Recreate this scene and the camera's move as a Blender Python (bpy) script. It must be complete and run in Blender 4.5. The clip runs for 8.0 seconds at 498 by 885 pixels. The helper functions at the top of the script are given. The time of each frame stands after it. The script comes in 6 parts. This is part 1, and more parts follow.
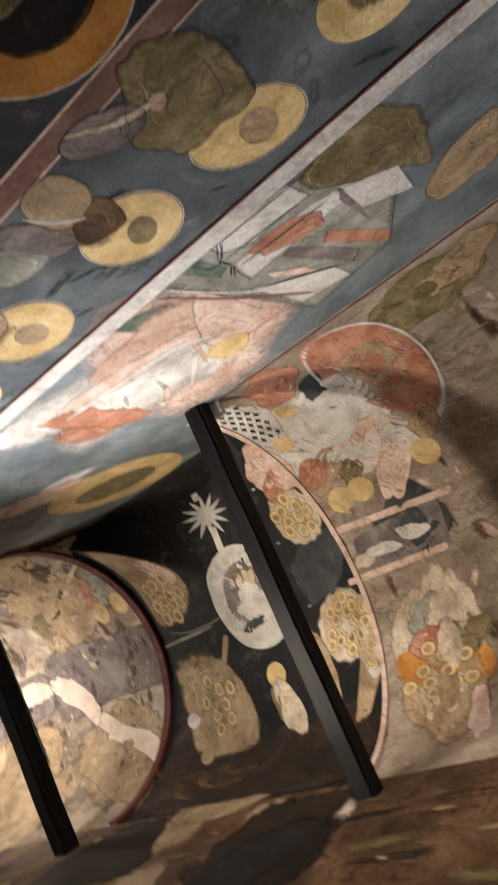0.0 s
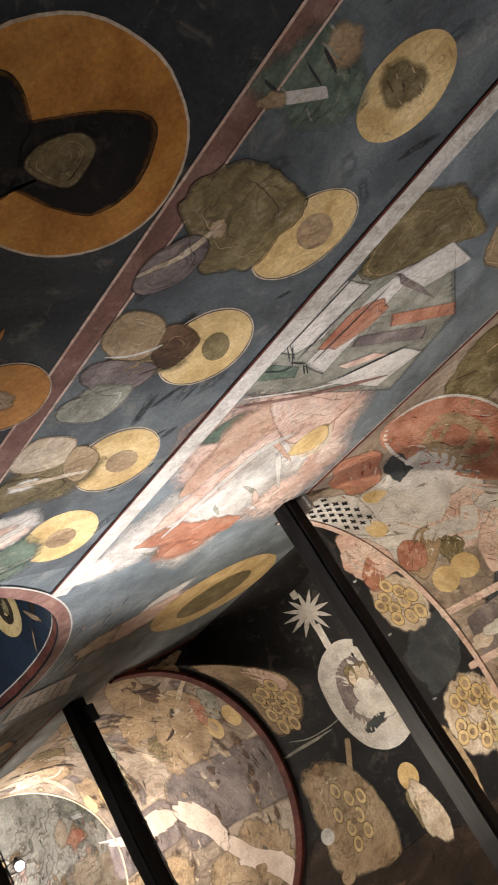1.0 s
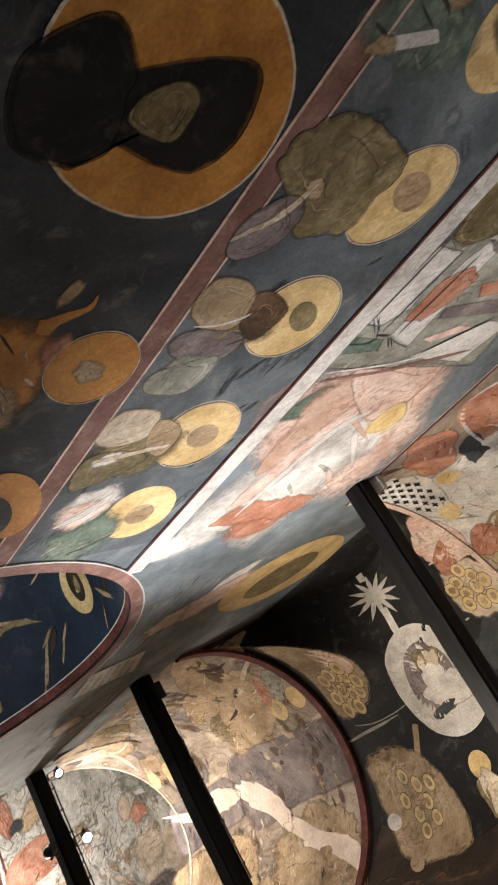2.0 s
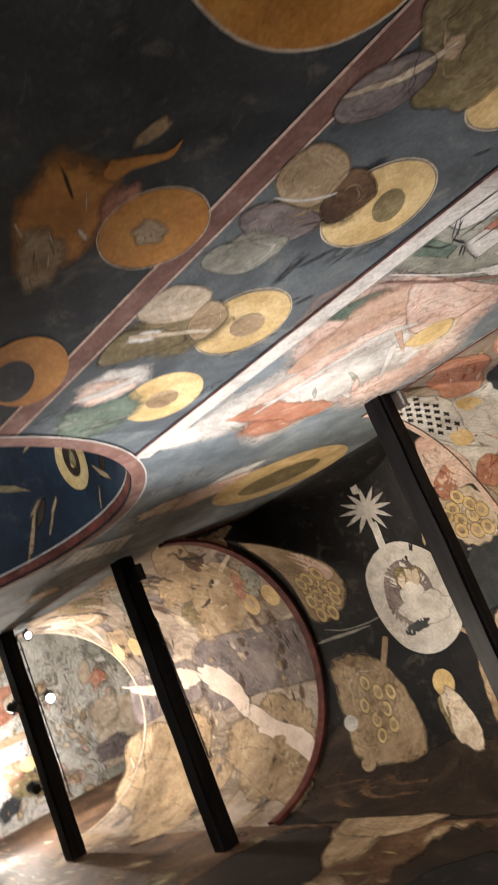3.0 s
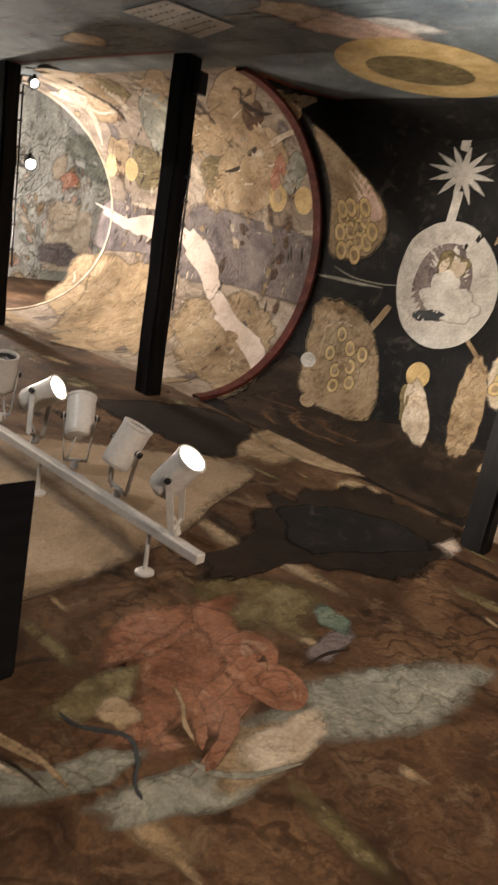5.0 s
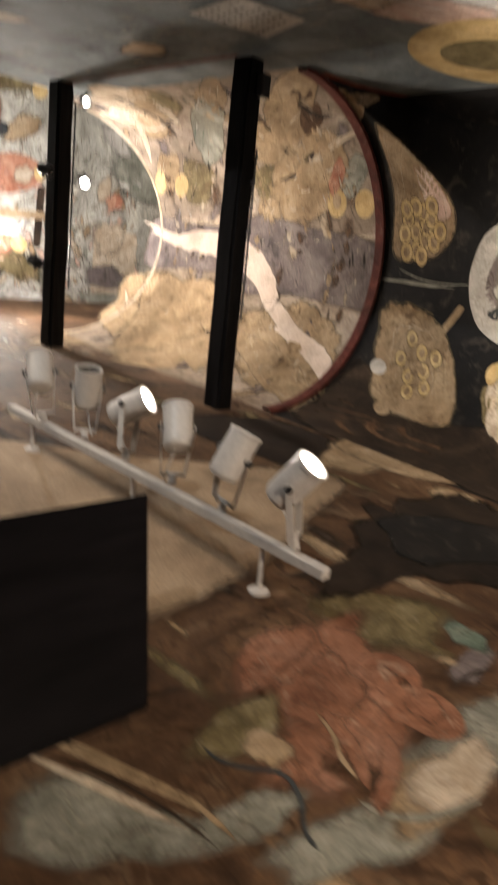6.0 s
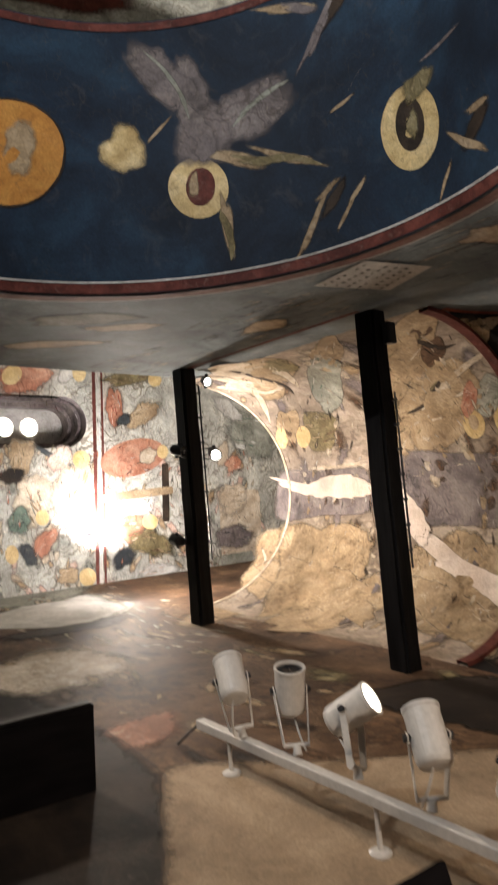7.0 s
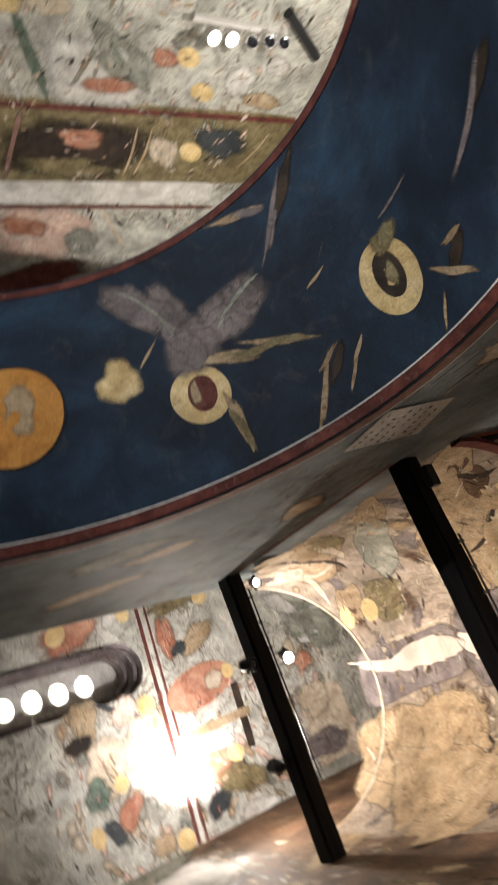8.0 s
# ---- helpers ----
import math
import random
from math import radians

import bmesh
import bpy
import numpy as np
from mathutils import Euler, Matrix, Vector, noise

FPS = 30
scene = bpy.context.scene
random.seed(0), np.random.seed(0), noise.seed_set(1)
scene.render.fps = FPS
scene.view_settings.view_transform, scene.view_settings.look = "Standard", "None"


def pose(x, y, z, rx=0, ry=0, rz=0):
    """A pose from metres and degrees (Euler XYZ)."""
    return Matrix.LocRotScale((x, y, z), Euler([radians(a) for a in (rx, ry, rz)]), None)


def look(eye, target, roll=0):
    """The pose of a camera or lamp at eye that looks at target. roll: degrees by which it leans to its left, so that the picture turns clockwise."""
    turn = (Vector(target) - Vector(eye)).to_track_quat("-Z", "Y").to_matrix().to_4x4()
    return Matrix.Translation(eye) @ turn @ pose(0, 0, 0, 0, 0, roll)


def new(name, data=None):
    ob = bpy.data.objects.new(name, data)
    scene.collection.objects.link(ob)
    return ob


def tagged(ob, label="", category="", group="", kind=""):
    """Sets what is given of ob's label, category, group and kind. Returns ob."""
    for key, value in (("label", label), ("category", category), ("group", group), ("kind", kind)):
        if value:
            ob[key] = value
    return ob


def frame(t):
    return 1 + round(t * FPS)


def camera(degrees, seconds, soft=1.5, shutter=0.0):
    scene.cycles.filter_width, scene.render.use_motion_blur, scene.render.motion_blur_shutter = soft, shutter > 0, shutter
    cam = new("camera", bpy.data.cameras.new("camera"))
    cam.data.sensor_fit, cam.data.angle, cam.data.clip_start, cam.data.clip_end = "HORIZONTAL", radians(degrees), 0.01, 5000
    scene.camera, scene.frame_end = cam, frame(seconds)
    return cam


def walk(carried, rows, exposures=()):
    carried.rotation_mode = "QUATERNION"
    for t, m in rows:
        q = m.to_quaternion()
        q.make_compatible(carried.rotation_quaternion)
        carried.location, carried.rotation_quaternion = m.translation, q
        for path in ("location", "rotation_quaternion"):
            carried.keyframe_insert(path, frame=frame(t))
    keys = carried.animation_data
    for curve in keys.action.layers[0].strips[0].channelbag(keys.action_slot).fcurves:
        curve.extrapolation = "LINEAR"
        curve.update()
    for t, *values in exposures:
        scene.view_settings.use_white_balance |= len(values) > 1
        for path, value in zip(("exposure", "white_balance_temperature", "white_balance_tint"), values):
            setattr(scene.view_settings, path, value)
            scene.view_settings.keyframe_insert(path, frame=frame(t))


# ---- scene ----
cam = camera(38.4, 8.0, soft=1.8, shutter=0.4)
PATH = [
    (0, (0.121, 0.019, 1.517), (-0.285, 0.967, 3.231), 83.2),
    (0.5, (0.073, 0.032, 1.516), (-0.547, 0.962, 3.174), 85.8),
    (1, (0.064, 0.041, 1.509), (-0.656, 0.992, 3.115), 86.5),
    (1.5, (0.058, 0.083, 1.504), (-0.712, 1.08, 3.058), 86.8),
    (1.7, (0.05, 0.11, 1.494), (-0.738, 1.134, 3.021), 86.7),
    (2.8, (-0.135, 0.314, 1.501), (-0.7, 1.495, 3.013), 83.4),
    (3, (-0.146, 0.367, 1.52), (-0.635, 1.559, 3.049), 83.4),
    (3.5, (-0.074, 0.547, 1.526), (-0.411, 1.714, 3.114), 84.6),
    (4, (-0.014, 0.77, 1.569), (-0.162, 1.937, 3.186), 86.0),
    (4.3, (-0.008, 0.909, 1.556), (-0.002, 2.084, 3.175), 86.0),
    (4.5, (0.0, 0.975, 1.56), (0.196, 2.152, 3.165), 85.3),
    (4.7, (0.02, 1.04, 1.56), (0.411, 2.175, 3.16), 82.0),
    (5.8, (0.15, 1.31, 1.53), (0.724, 2.496, 3.035), 79.5),
    (6, (0.174, 1.408, 1.518), (0.622, 2.651, 3.02), 80.7),
    (6.5, (0.133, 1.687, 1.509), (0.171, 3.119, 2.905), 86.4),
    (7, (0.036, 1.902, 1.536), (-0.146, 3.381, 2.869), 89.8),
    (7.5, (-0.035, 2.029, 1.555), (-0.447, 3.484, 2.864), 92.2),
    (8, (-0.047, 2.144, 1.586), (-0.742, 3.49, 2.892), 86.1),
]
walk(cam, [(t, look(eye, target, roll)) for t, eye, target, roll in PATH])

# ---- light ----
world = bpy.data.worlds.new("world")
scene.world = world
world.use_nodes = True
world.node_tree.nodes["Background"].inputs[0].default_value = (0.9, 0.75, 0.6, 1)
world.node_tree.nodes["Background"].inputs[1].default_value = 0.02
scene.view_settings.exposure = 0.6


def spot_light(name, eye, target, watts, degrees, colour, blend=0.6, size=0.05):
    d = bpy.data.lights.new(name, "SPOT")
    d.energy, d.spot_size, d.spot_blend, d.color, d.shadow_soft_size = watts, radians(degrees), blend, colour, size
    ob = new(name, d)
    ob.matrix_world = look(eye, target)
    return ob


def point_light(name, place, watts, colour, size=0.06):
    d = bpy.data.lights.new(name, "POINT")
    d.energy, d.color, d.shadow_soft_size = watts, colour, size
    ob = new(name, d)
    ob.location = place
    return ob


WARM, COOL = (1.0, 0.87, 0.76), (1.0, 0.96, 0.98)
spot_light("rail_beam", (0.655, 2.52, 3.18), (-1.0, 1.75, 3.85), 225, 90, COOL, 1.0)
spot_light("rail_beam", (0.645, 3.39, 3.34), (-0.25, 1.5, 6.0), 210, 92, (1.0, 0.87, 0.73), 0.9)
spot_light("flood_beam", (0.15, 7.60, 4.80), (0.0, 7.75, 4.85), 135, 172, COOL)
spot_light("flood_beam", (0.15, 7.38, 4.80), (0.1, 4.6, 5.6), 150, 130, WARM)
spot_light("corner_beam", (-0.87, 5.95, 4.95), (-0.2, 6.2, 6.0), 24, 130, COOL)
spot_light("beam_spot_light", (-0.33, 5.86, 4.77), (0.3, 4.6, 5.9), 60, 120, WARM)
spot_light("beam_spot_light", (0.22, 6.16, 4.52), (-0.4, 7.75, 5.4), 130, 150, COOL, 0.9)
spot_light("pier_beam", (-0.45, 5.40, 2.72), (1.1, 2.2, 3.7), 62, 100, (1.0, 0.83, 0.67), 0.8)
# added fill from behind the camera for the near left wall; no lamp modelled
spot_light("rear_left_fill", (1.0, -1.6, 3.1), (-1.0, 0.6, 2.9), 75, 90, COOL, 0.9)
# unseen helper spot, added to brighten the near part of the right wall
spot_light("rear_right_fill", (-0.85, -0.8, 2.4), (1.2, 1.7, 3.3), 280, 84, (1.0, 0.82, 0.66), 0.9)
point_light("nave_light", (-4.2, 3.6, 6.2), 190, (1.0, 0.95, 0.9))
point_light("nave_light", (-3.4, 7.2, 6.6), 120, (1.0, 0.95, 0.9))
spot_light("nave_uplight", (-3.2, 3.5, 0.5), (-1.7, 3.8, 3.6), 290, 100, (0.95, 0.97, 1.0), 0.9)

# ---- materials ----


def fresco(name, dark, mid, light, scale=5.0, wear=0.25, worn=(0.50, 0.42, 0.32), rough=0.72, crack=0.5, stretch=(1, 1, 1), bump=0.3, lines=0.55, pitch=7.0):
    """Aged wall painting: mottled pigment, worn patches of bare plaster, fine cracks and relief."""
    m = bpy.data.materials.new(name)
    m.use_nodes = True
    nt = m.node_tree
    nd, ln = nt.nodes, nt.links
    bsdf = nd["Principled BSDF"]
    co = nd.new("ShaderNodeTexCoord")
    mp = nd.new("ShaderNodeMapping")
    mp.inputs["Scale"].default_value = stretch
    ln.new(co.outputs["Object"], mp.inputs[0])

    def tex(sc, detail, rough_, dist=0.0):
        n = nd.new("ShaderNodeTexNoise")
        n.inputs["Scale"].default_value, n.inputs["Detail"].default_value = sc, detail
        n.inputs["Roughness"].default_value, n.inputs["Distortion"].default_value = rough_, dist
        ln.new(mp.outputs[0], n.inputs["Vector"])
        return n.outputs["Fac"]

    def ramp(fac, *stops):
        r = nd.new("ShaderNodeValToRGB")
        while len(r.color_ramp.elements) < len(stops):
            r.color_ramp.elements.new(0.5)
        for e, (p, c) in zip(r.color_ramp.elements, stops):
            e.position, e.color = p, (*c, 1) if len(c) == 3 else c
        ln.new(fac, r.inputs[0])
        return r.outputs[0]

    def mix(kind, fac, a, b):
        x = nd.new("ShaderNodeMix")
        x.data_type, x.blend_type = "RGBA", kind
        for sock, v in ((x.inputs[0], fac), (x.inputs[6], a), (x.inputs[7], b)):
            if isinstance(v, (float, int)):
                sock.default_value = v
            elif isinstance(v, tuple):
                sock.default_value = (*v, 1)
            else:
                ln.new(v, sock)
        return x.outputs[2]

    col = ramp(tex(scale, 9, 0.62, 0.6), (0.32, dark), (0.5, mid), (0.70, light))
    grain = ramp(tex(90.0, 7, 0.78), (0.30, (0.40, 0.39, 0.37)), (0.70, (1.35, 1.35, 1.35)))
    col = mix("MULTIPLY", 0.6, col, grain)
    scuff = ramp(tex(26.0, 8, 0.75, 0.8), (0.60, (0, 0, 0)), (0.66, (1, 1, 1)))
    sc = nd.new("ShaderNodeMath")
    sc.operation = "MULTIPLY"
    sc.inputs[1].default_value = 0.6 * wear
    ln.new(scuff, sc.inputs[0])
    col = mix("MIX", sc.outputs[0], col, worn)
    blot = ramp(tex(2.1, 7, 0.66, 0.5), (0.3, (0.52, 0.50, 0.47)), (0.68, (1.15, 1.15, 1.15)))
    col = mix("MULTIPLY", 0.75, col, blot)
    patch = ramp(tex(scale * 2.2, 10, 0.72, 1.0), (0.56, (0, 0, 0)), (0.66, (1, 1, 1)))
    w = nd.new("ShaderNodeMath")
    w.operation = "MULTIPLY"
    w.inputs[1].default_value = wear
    ln.new(patch, w.inputs[0])
    col = mix("MIX", w.outputs[0], col, worn)
    vo = nd.new("ShaderNodeTexVoronoi")
    vo.feature = "DISTANCE_TO_EDGE"
    vo.inputs["Scale"].default_value = 3.2
    wob = nd.new("ShaderNodeTexNoise")
    wob.inputs["Scale"].default_value = 6
    ln.new(mp.outputs[0], wob.inputs["Vector"])
    ad = nd.new("ShaderNodeVectorMath")
    ln.new(mp.outputs[0], ad.inputs[0])
    ln.new(wob.outputs["Color"], ad.inputs[1])
    ln.new(ad.outputs[0], vo.inputs["Vector"])
    line = ramp(vo.outputs["Distance"], (0.0, (1, 1, 1)), (0.012, (0, 0, 0)))
    some = ramp(tex(1.3, 2, 0.5), (0.5, (0, 0, 0)), (0.62, (1, 1, 1)))
    cr = nd.new("ShaderNodeMath")
    cr.operation = "MULTIPLY"
    ln.new(line, cr.inputs[0])
    ln.new(some, cr.inputs[1])
    cr2 = nd.new("ShaderNodeMath")
    cr2.operation = "MULTIPLY"
    cr2.inputs[1].default_value = crack
    ln.new(cr.outputs[0], cr2.inputs[0])
    col = mix("MIX", cr2.outputs[0], col, (0.05, 0.04, 0.03))
    # brushed drawing: thin wandering dark lines and pale streaks
    for sc, lo, hi, tone, much in ((pitch, 0.10, 0.22, (0.36, 0.32, 0.28), lines), (pitch * 2.3, 0.12, 0.26, (0.5, 0.47, 0.43), lines * 0.8), (pitch * 1.4, 0.08, 0.30, (1.5, 1.45, 1.35), lines * 0.8)):
        wv = nd.new("ShaderNodeTexWave")
        wv.bands_direction = "DIAGONAL"
        wv.inputs["Scale"].default_value, wv.inputs["Distortion"].default_value = sc, 22.0
        wv.inputs["Detail"].default_value, wv.inputs["Detail Scale"].default_value = 3.0, 0.9
        ln.new(mp.outputs[0], wv.inputs["Vector"])
        hair = ramp(wv.outputs["Fac"], (lo, (1, 1, 1)), (hi, (0, 0, 0)))
        gap = ramp(tex(sc * 0.5, 3, 0.6), (0.42, (0, 0, 0)), (0.62, (1, 1, 1)))
        k1 = nd.new("ShaderNodeMath")
        k1.operation = "MULTIPLY"
        ln.new(hair, k1.inputs[0])
        ln.new(gap, k1.inputs[1])
        k2 = nd.new("ShaderNodeMath")
        k2.operation = "MULTIPLY"
        k2.inputs[1].default_value = much
        ln.new(k1.outputs[0], k2.inputs[0])
        col = mix("MULTIPLY", k2.outputs[0], col, tone)
    ln.new(col, bsdf.inputs["Base Color"])
    bsdf.inputs["Roughness"].default_value = rough
    bsdf.inputs["Specular IOR Level"].default_value = 0.18
    bp = nd.new("ShaderNodeBump")
    bp.inputs["Strength"].default_value, bp.inputs["Distance"].default_value = bump, 0.012
    ln.new(tex(scale * 5, 8, 0.65), bp.inputs["Height"])
    ln.new(bp.outputs[0], bsdf.inputs["Normal"])
    # feathered, flaking edge of a painted shape
    at = nd.new("ShaderNodeAttribute")
    at.attribute_name = "fade"
    ed = nd.new("ShaderNodeMath")
    ed.operation = "ADD"
    ln.new(at.outputs["Fac"], ed.inputs[0])
    half = nd.new("ShaderNodeMath")
    half.operation = "MULTIPLY_ADD"
    half.inputs[1].default_value, half.inputs[2].default_value = 0.85, -0.43
    ln.new(tex(22.0, 8, 0.7, 0.4), half.inputs[0])
    gate = nd.new("ShaderNodeMath")
    gate.operation = "GREATER_THAN"
    gate.inputs[1].default_value = 0.001
    ln.new(at.outputs["Fac"], gate.inputs[0])
    hm = nd.new("ShaderNodeMath")
    hm.operation = "MULTIPLY"
    ln.new(half.outputs[0], hm.inputs[0])
    ln.new(gate.outputs[0], hm.inputs[1])
    ln.new(hm.outputs[0], ed.inputs[1])
    ln.new(ramp(ed.outputs[0], (0.30, (1, 1, 1)), (0.82, (0, 0, 0))), bsdf.inputs["Alpha"])
    return m


def plain(name, colour, rough=0.5, spec=0.35, metal=0.0, glow=0.0, grain=30.0, depth=0.15, stretch=(1, 1, 1)):
    """A surface with a fine grain and a slight unevenness of tone."""
    m = bpy.data.materials.new(name)
    m.use_nodes = True
    nt = m.node_tree
    bsdf = nt.nodes["Principled BSDF"]
    co = nt.nodes.new("ShaderNodeTexCoord")
    mp = nt.nodes.new("ShaderNodeMapping")
    mp.inputs["Scale"].default_value = stretch
    nt.links.new(co.outputs["Object"], mp.inputs[0])
    n = nt.nodes.new("ShaderNodeTexNoise")
    n.inputs["Scale"].default_value, n.inputs["Detail"].default_value = grain, 6
    nt.links.new(mp.outputs[0], n.inputs["Vector"])
    r = nt.nodes.new("ShaderNodeValToRGB")
    r.color_ramp.elements[0].position, r.color_ramp.elements[1].position = 0.3, 0.7
    r.color_ramp.elements[0].color = (*[c * (1 - depth * 2) for c in colour], 1)
    r.color_ramp.elements[1].color = (*[min(1, c * (1 + depth)) for c in colour], 1)
    nt.links.new(n.outputs["Fac"], r.inputs[0])
    nt.links.new(r.outputs[0], bsdf.inputs["Base Color"])
    bsdf.inputs["Roughness"].default_value, bsdf.inputs["Metallic"].default_value = rough, metal
    bsdf.inputs["Specular IOR Level"].default_value = spec
    b = nt.nodes.new("ShaderNodeBump")
    b.inputs["Strength"].default_value, b.inputs["Distance"].default_value = 0.2, 0.004
    nt.links.new(n.outputs["Fac"], b.inputs["Height"])
    nt.links.new(b.outputs[0], bsdf.inputs["Normal"])
    if glow:
        bsdf.inputs["Emission Color"].default_value = (1, 0.95, 0.86, 1)
        bsdf.inputs["Emission Strength"].default_value = glow
    return m


M = {
    "blue": fresco("faded_blue", (0.085, 0.10, 0.11), (0.15, 0.178, 0.19), (0.24, 0.275, 0.285), 3.0, 0.15, lines=0.25),
    "deepblue": fresco("slate_blue", (0.05, 0.058, 0.065), (0.092, 0.107, 0.115), (0.155, 0.178, 0.185), 3.0, 0.12, lines=0.12),
    "slate": fresco("slate_ground", (0.018, 0.021, 0.024), (0.035, 0.040, 0.043), (0.065, 0.072, 0.072), 3.5, 0.12, lines=0.12),
    "night": fresco("night_blue", (0.006, 0.010, 0.019), (0.010, 0.020, 0.037), (0.019, 0.045, 0.078), 2.2, 0.03, lines=0.12),
    "black": fresco("soot_black", (0.004, 0.004, 0.0045), (0.007, 0.0065, 0.0065), (0.017, 0.015, 0.014), 3.5, 0.06, lines=0.15),
    "gold": fresco("ochre_gold", (0.44, 0.30, 0.12), (0.59, 0.43, 0.20), (0.72, 0.56, 0.31), 7.0, 0.08, rough=0.6, lines=0.2),
    "orange": fresco("orange_ochre", (0.32, 0.13, 0.025), (0.45, 0.20, 0.045), (0.55, 0.28, 0.07), 6.0, 0.05, rough=0.6, lines=0.15),
    "red": fresco("earth_red", (0.16, 0.035, 0.022), (0.27, 0.065, 0.04), (0.38, 0.12, 0.075), 7.0, 0.15, lines=0.12),
    "maroon": fresco("dark_red_rib", (0.055, 0.014, 0.010), (0.10, 0.025, 0.018), (0.17, 0.05, 0.035), 8.0, 0.10, lines=0.12),
    "terracotta": fresco("terracotta", (0.27, 0.105, 0.06), (0.39, 0.175, 0.11), (0.50, 0.29, 0.20), 6.0, 0.2),
    "salmon": fresco("pale_salmon", (0.38, 0.23, 0.16), (0.50, 0.33, 0.24), (0.60, 0.45, 0.35), 5.0, 0.2),
    "rose": fresco("pale_rose", (0.48, 0.30, 0.23), (0.62, 0.45, 0.37), (0.72, 0.60, 0.52), 5.0, 0.25),
    "white": fresco("lime_white", (0.40, 0.375, 0.335), (0.55, 0.525, 0.48), (0.68, 0.66, 0.61), 6.0, 0.2, lines=0.3),
    "cream": fresco("cream_cloud", (0.36, 0.28, 0.195), (0.53, 0.44, 0.33), (0.66, 0.58, 0.47), 7.0, 0.25),
    "tan": fresco("tan_ochre", (0.20, 0.135, 0.075), (0.34, 0.245, 0.145), (0.47, 0.36, 0.235), 6.0, 0.25),
    "olive": fresco("olive_brown", (0.09, 0.07, 0.03), (0.17, 0.135, 0.065), (0.27, 0.22, 0.12), 9.0, 0.25),
    "green": fresco("dull_green", (0.05, 0.075, 0.055), (0.11, 0.15, 0.115), (0.21, 0.25, 0.20), 6.0, 0.2),
    "brown": fresco("brown_wall", (0.034, 0.017, 0.009), (0.092, 0.050, 0.026), (0.19, 0.115, 0.064), 2.6, 0.30, worn=(0.30, 0.22, 0.14), lines=0.85, pitch=5.0),
    "umber": fresco("dark_umber", (0.012, 0.008, 0.006), (0.026, 0.017, 0.011), (0.06, 0.04, 0.026), 4.0, 0.15, worn=(0.16, 0.11, 0.07)),
    "soot": fresco("dusky_brown", (0.006, 0.004, 0.003), (0.014, 0.009, 0.006), (0.036, 0.023, 0.014), 3.0, 0.12, worn=(0.10, 0.065, 0.04), lines=0.4),
    "russet": fresco("russet_brown", (0.17, 0.072, 0.04), (0.27, 0.125, 0.072), (0.37, 0.20, 0.135), 5.0, 0.3),
    "mauve": fresco("mauve_grey", (0.09, 0.075, 0.075), (0.17, 0.14, 0.135), (0.27, 0.23, 0.215), 5.0, 0.2),
    "plaster": fresco("bare_plaster", (0.54, 0.44, 0.36), (0.67, 0.56, 0.47), (0.75, 0.65, 0.56), 4.0, 0.1, worn=(0.60, 0.50, 0.37), crack=0.2, lines=0.12),
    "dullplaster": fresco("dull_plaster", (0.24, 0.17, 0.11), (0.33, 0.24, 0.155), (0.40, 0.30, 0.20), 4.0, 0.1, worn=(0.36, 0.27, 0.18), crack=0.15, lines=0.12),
    "vault": fresco("vault_ground", (0.15, 0.115, 0.085), (0.29, 0.23, 0.175), (0.45, 0.38, 0.31), 3.4, 0.35, worn=(0.55, 0.46, 0.34), stretch=(1, 0.55, 1), lines=0.5, pitch=5.0),
    "stone": fresco("grey_green_stone", (0.15, 0.15, 0.12), (0.26, 0.26, 0.215), (0.40, 0.40, 0.34), 6.0, 0.2),
    "endwall": fresco("end_wall_ground", (0.24, 0.235, 0.205), (0.42, 0.41, 0.36), (0.58, 0.56, 0.49), 4.5, 0.35, worn=(0.58, 0.52, 0.42), lines=0.85, pitch=5.0),
    "wood": plain("black_stained_wood", (0.0065, 0.006, 0.0062), 0.5, 0.10, grain=14, depth=0.35, stretch=(0.25, 3, 3)),
    "panel": plain("dark_panel", (0.0045, 0.0036, 0.004), 0.5, 0.06, grain=10, depth=0.3, stretch=(3, 3, 0.4)),
    "bandred": fresco("rose_brown_band", (0.13, 0.065, 0.05), (0.20, 0.105, 0.085), (0.29, 0.18, 0.15), 6.0, 0.2, lines=0.12),
    "lampwhite": plain("white_enamel", (0.50, 0.47, 0.43), 0.38, grain=60, depth=0.06),
    "lampblack": plain("black_enamel", (0.012, 0.012, 0.013), 0.4, grain=60, depth=0.1),
    "lampglow": plain("lit_lens", (0.9, 0.88, 0.8), 0.3, glow=14.0),
    "floodglow": plain("flood_lens", (0.9, 0.88, 0.8), 0.3, glow=60.0),
    "lensdark": plain("dark_lens", (0.01, 0.01, 0.012), 0.15),
    "rubber": plain("black_rubber", (0.015, 0.014, 0.014), 0.7),
    "brass": plain("brass_terminal", (0.45, 0.28, 0.10), 0.35, 0.5, 0.9),
    "daypane": plain("daylit_pane", (0.8, 0.85, 0.9), 0.3, glow=3.0),
    "floor": fresco("stone_floor", (0.10, 0.085, 0.07), (0.17, 0.15, 0.125), (0.25, 0.22, 0.19), 2.5, 0.2),
    "ink": plain("ink", (0.05, 0.045, 0.04), 0.8),
}

# ---- the shape of the place ----
XL, ZS, CROWN = -1.0, 4.95, 6.04
Y0, YEND = -3.0, 7.75
G0, G1, GC = 2.25, 4.10, 3.175
ARCH_Y, ARCH_Z, ARCH_R, XBACK = 3.55, 2.60, 1.33, -2.35
YCORNER, YARCH = 6.25, 6.42


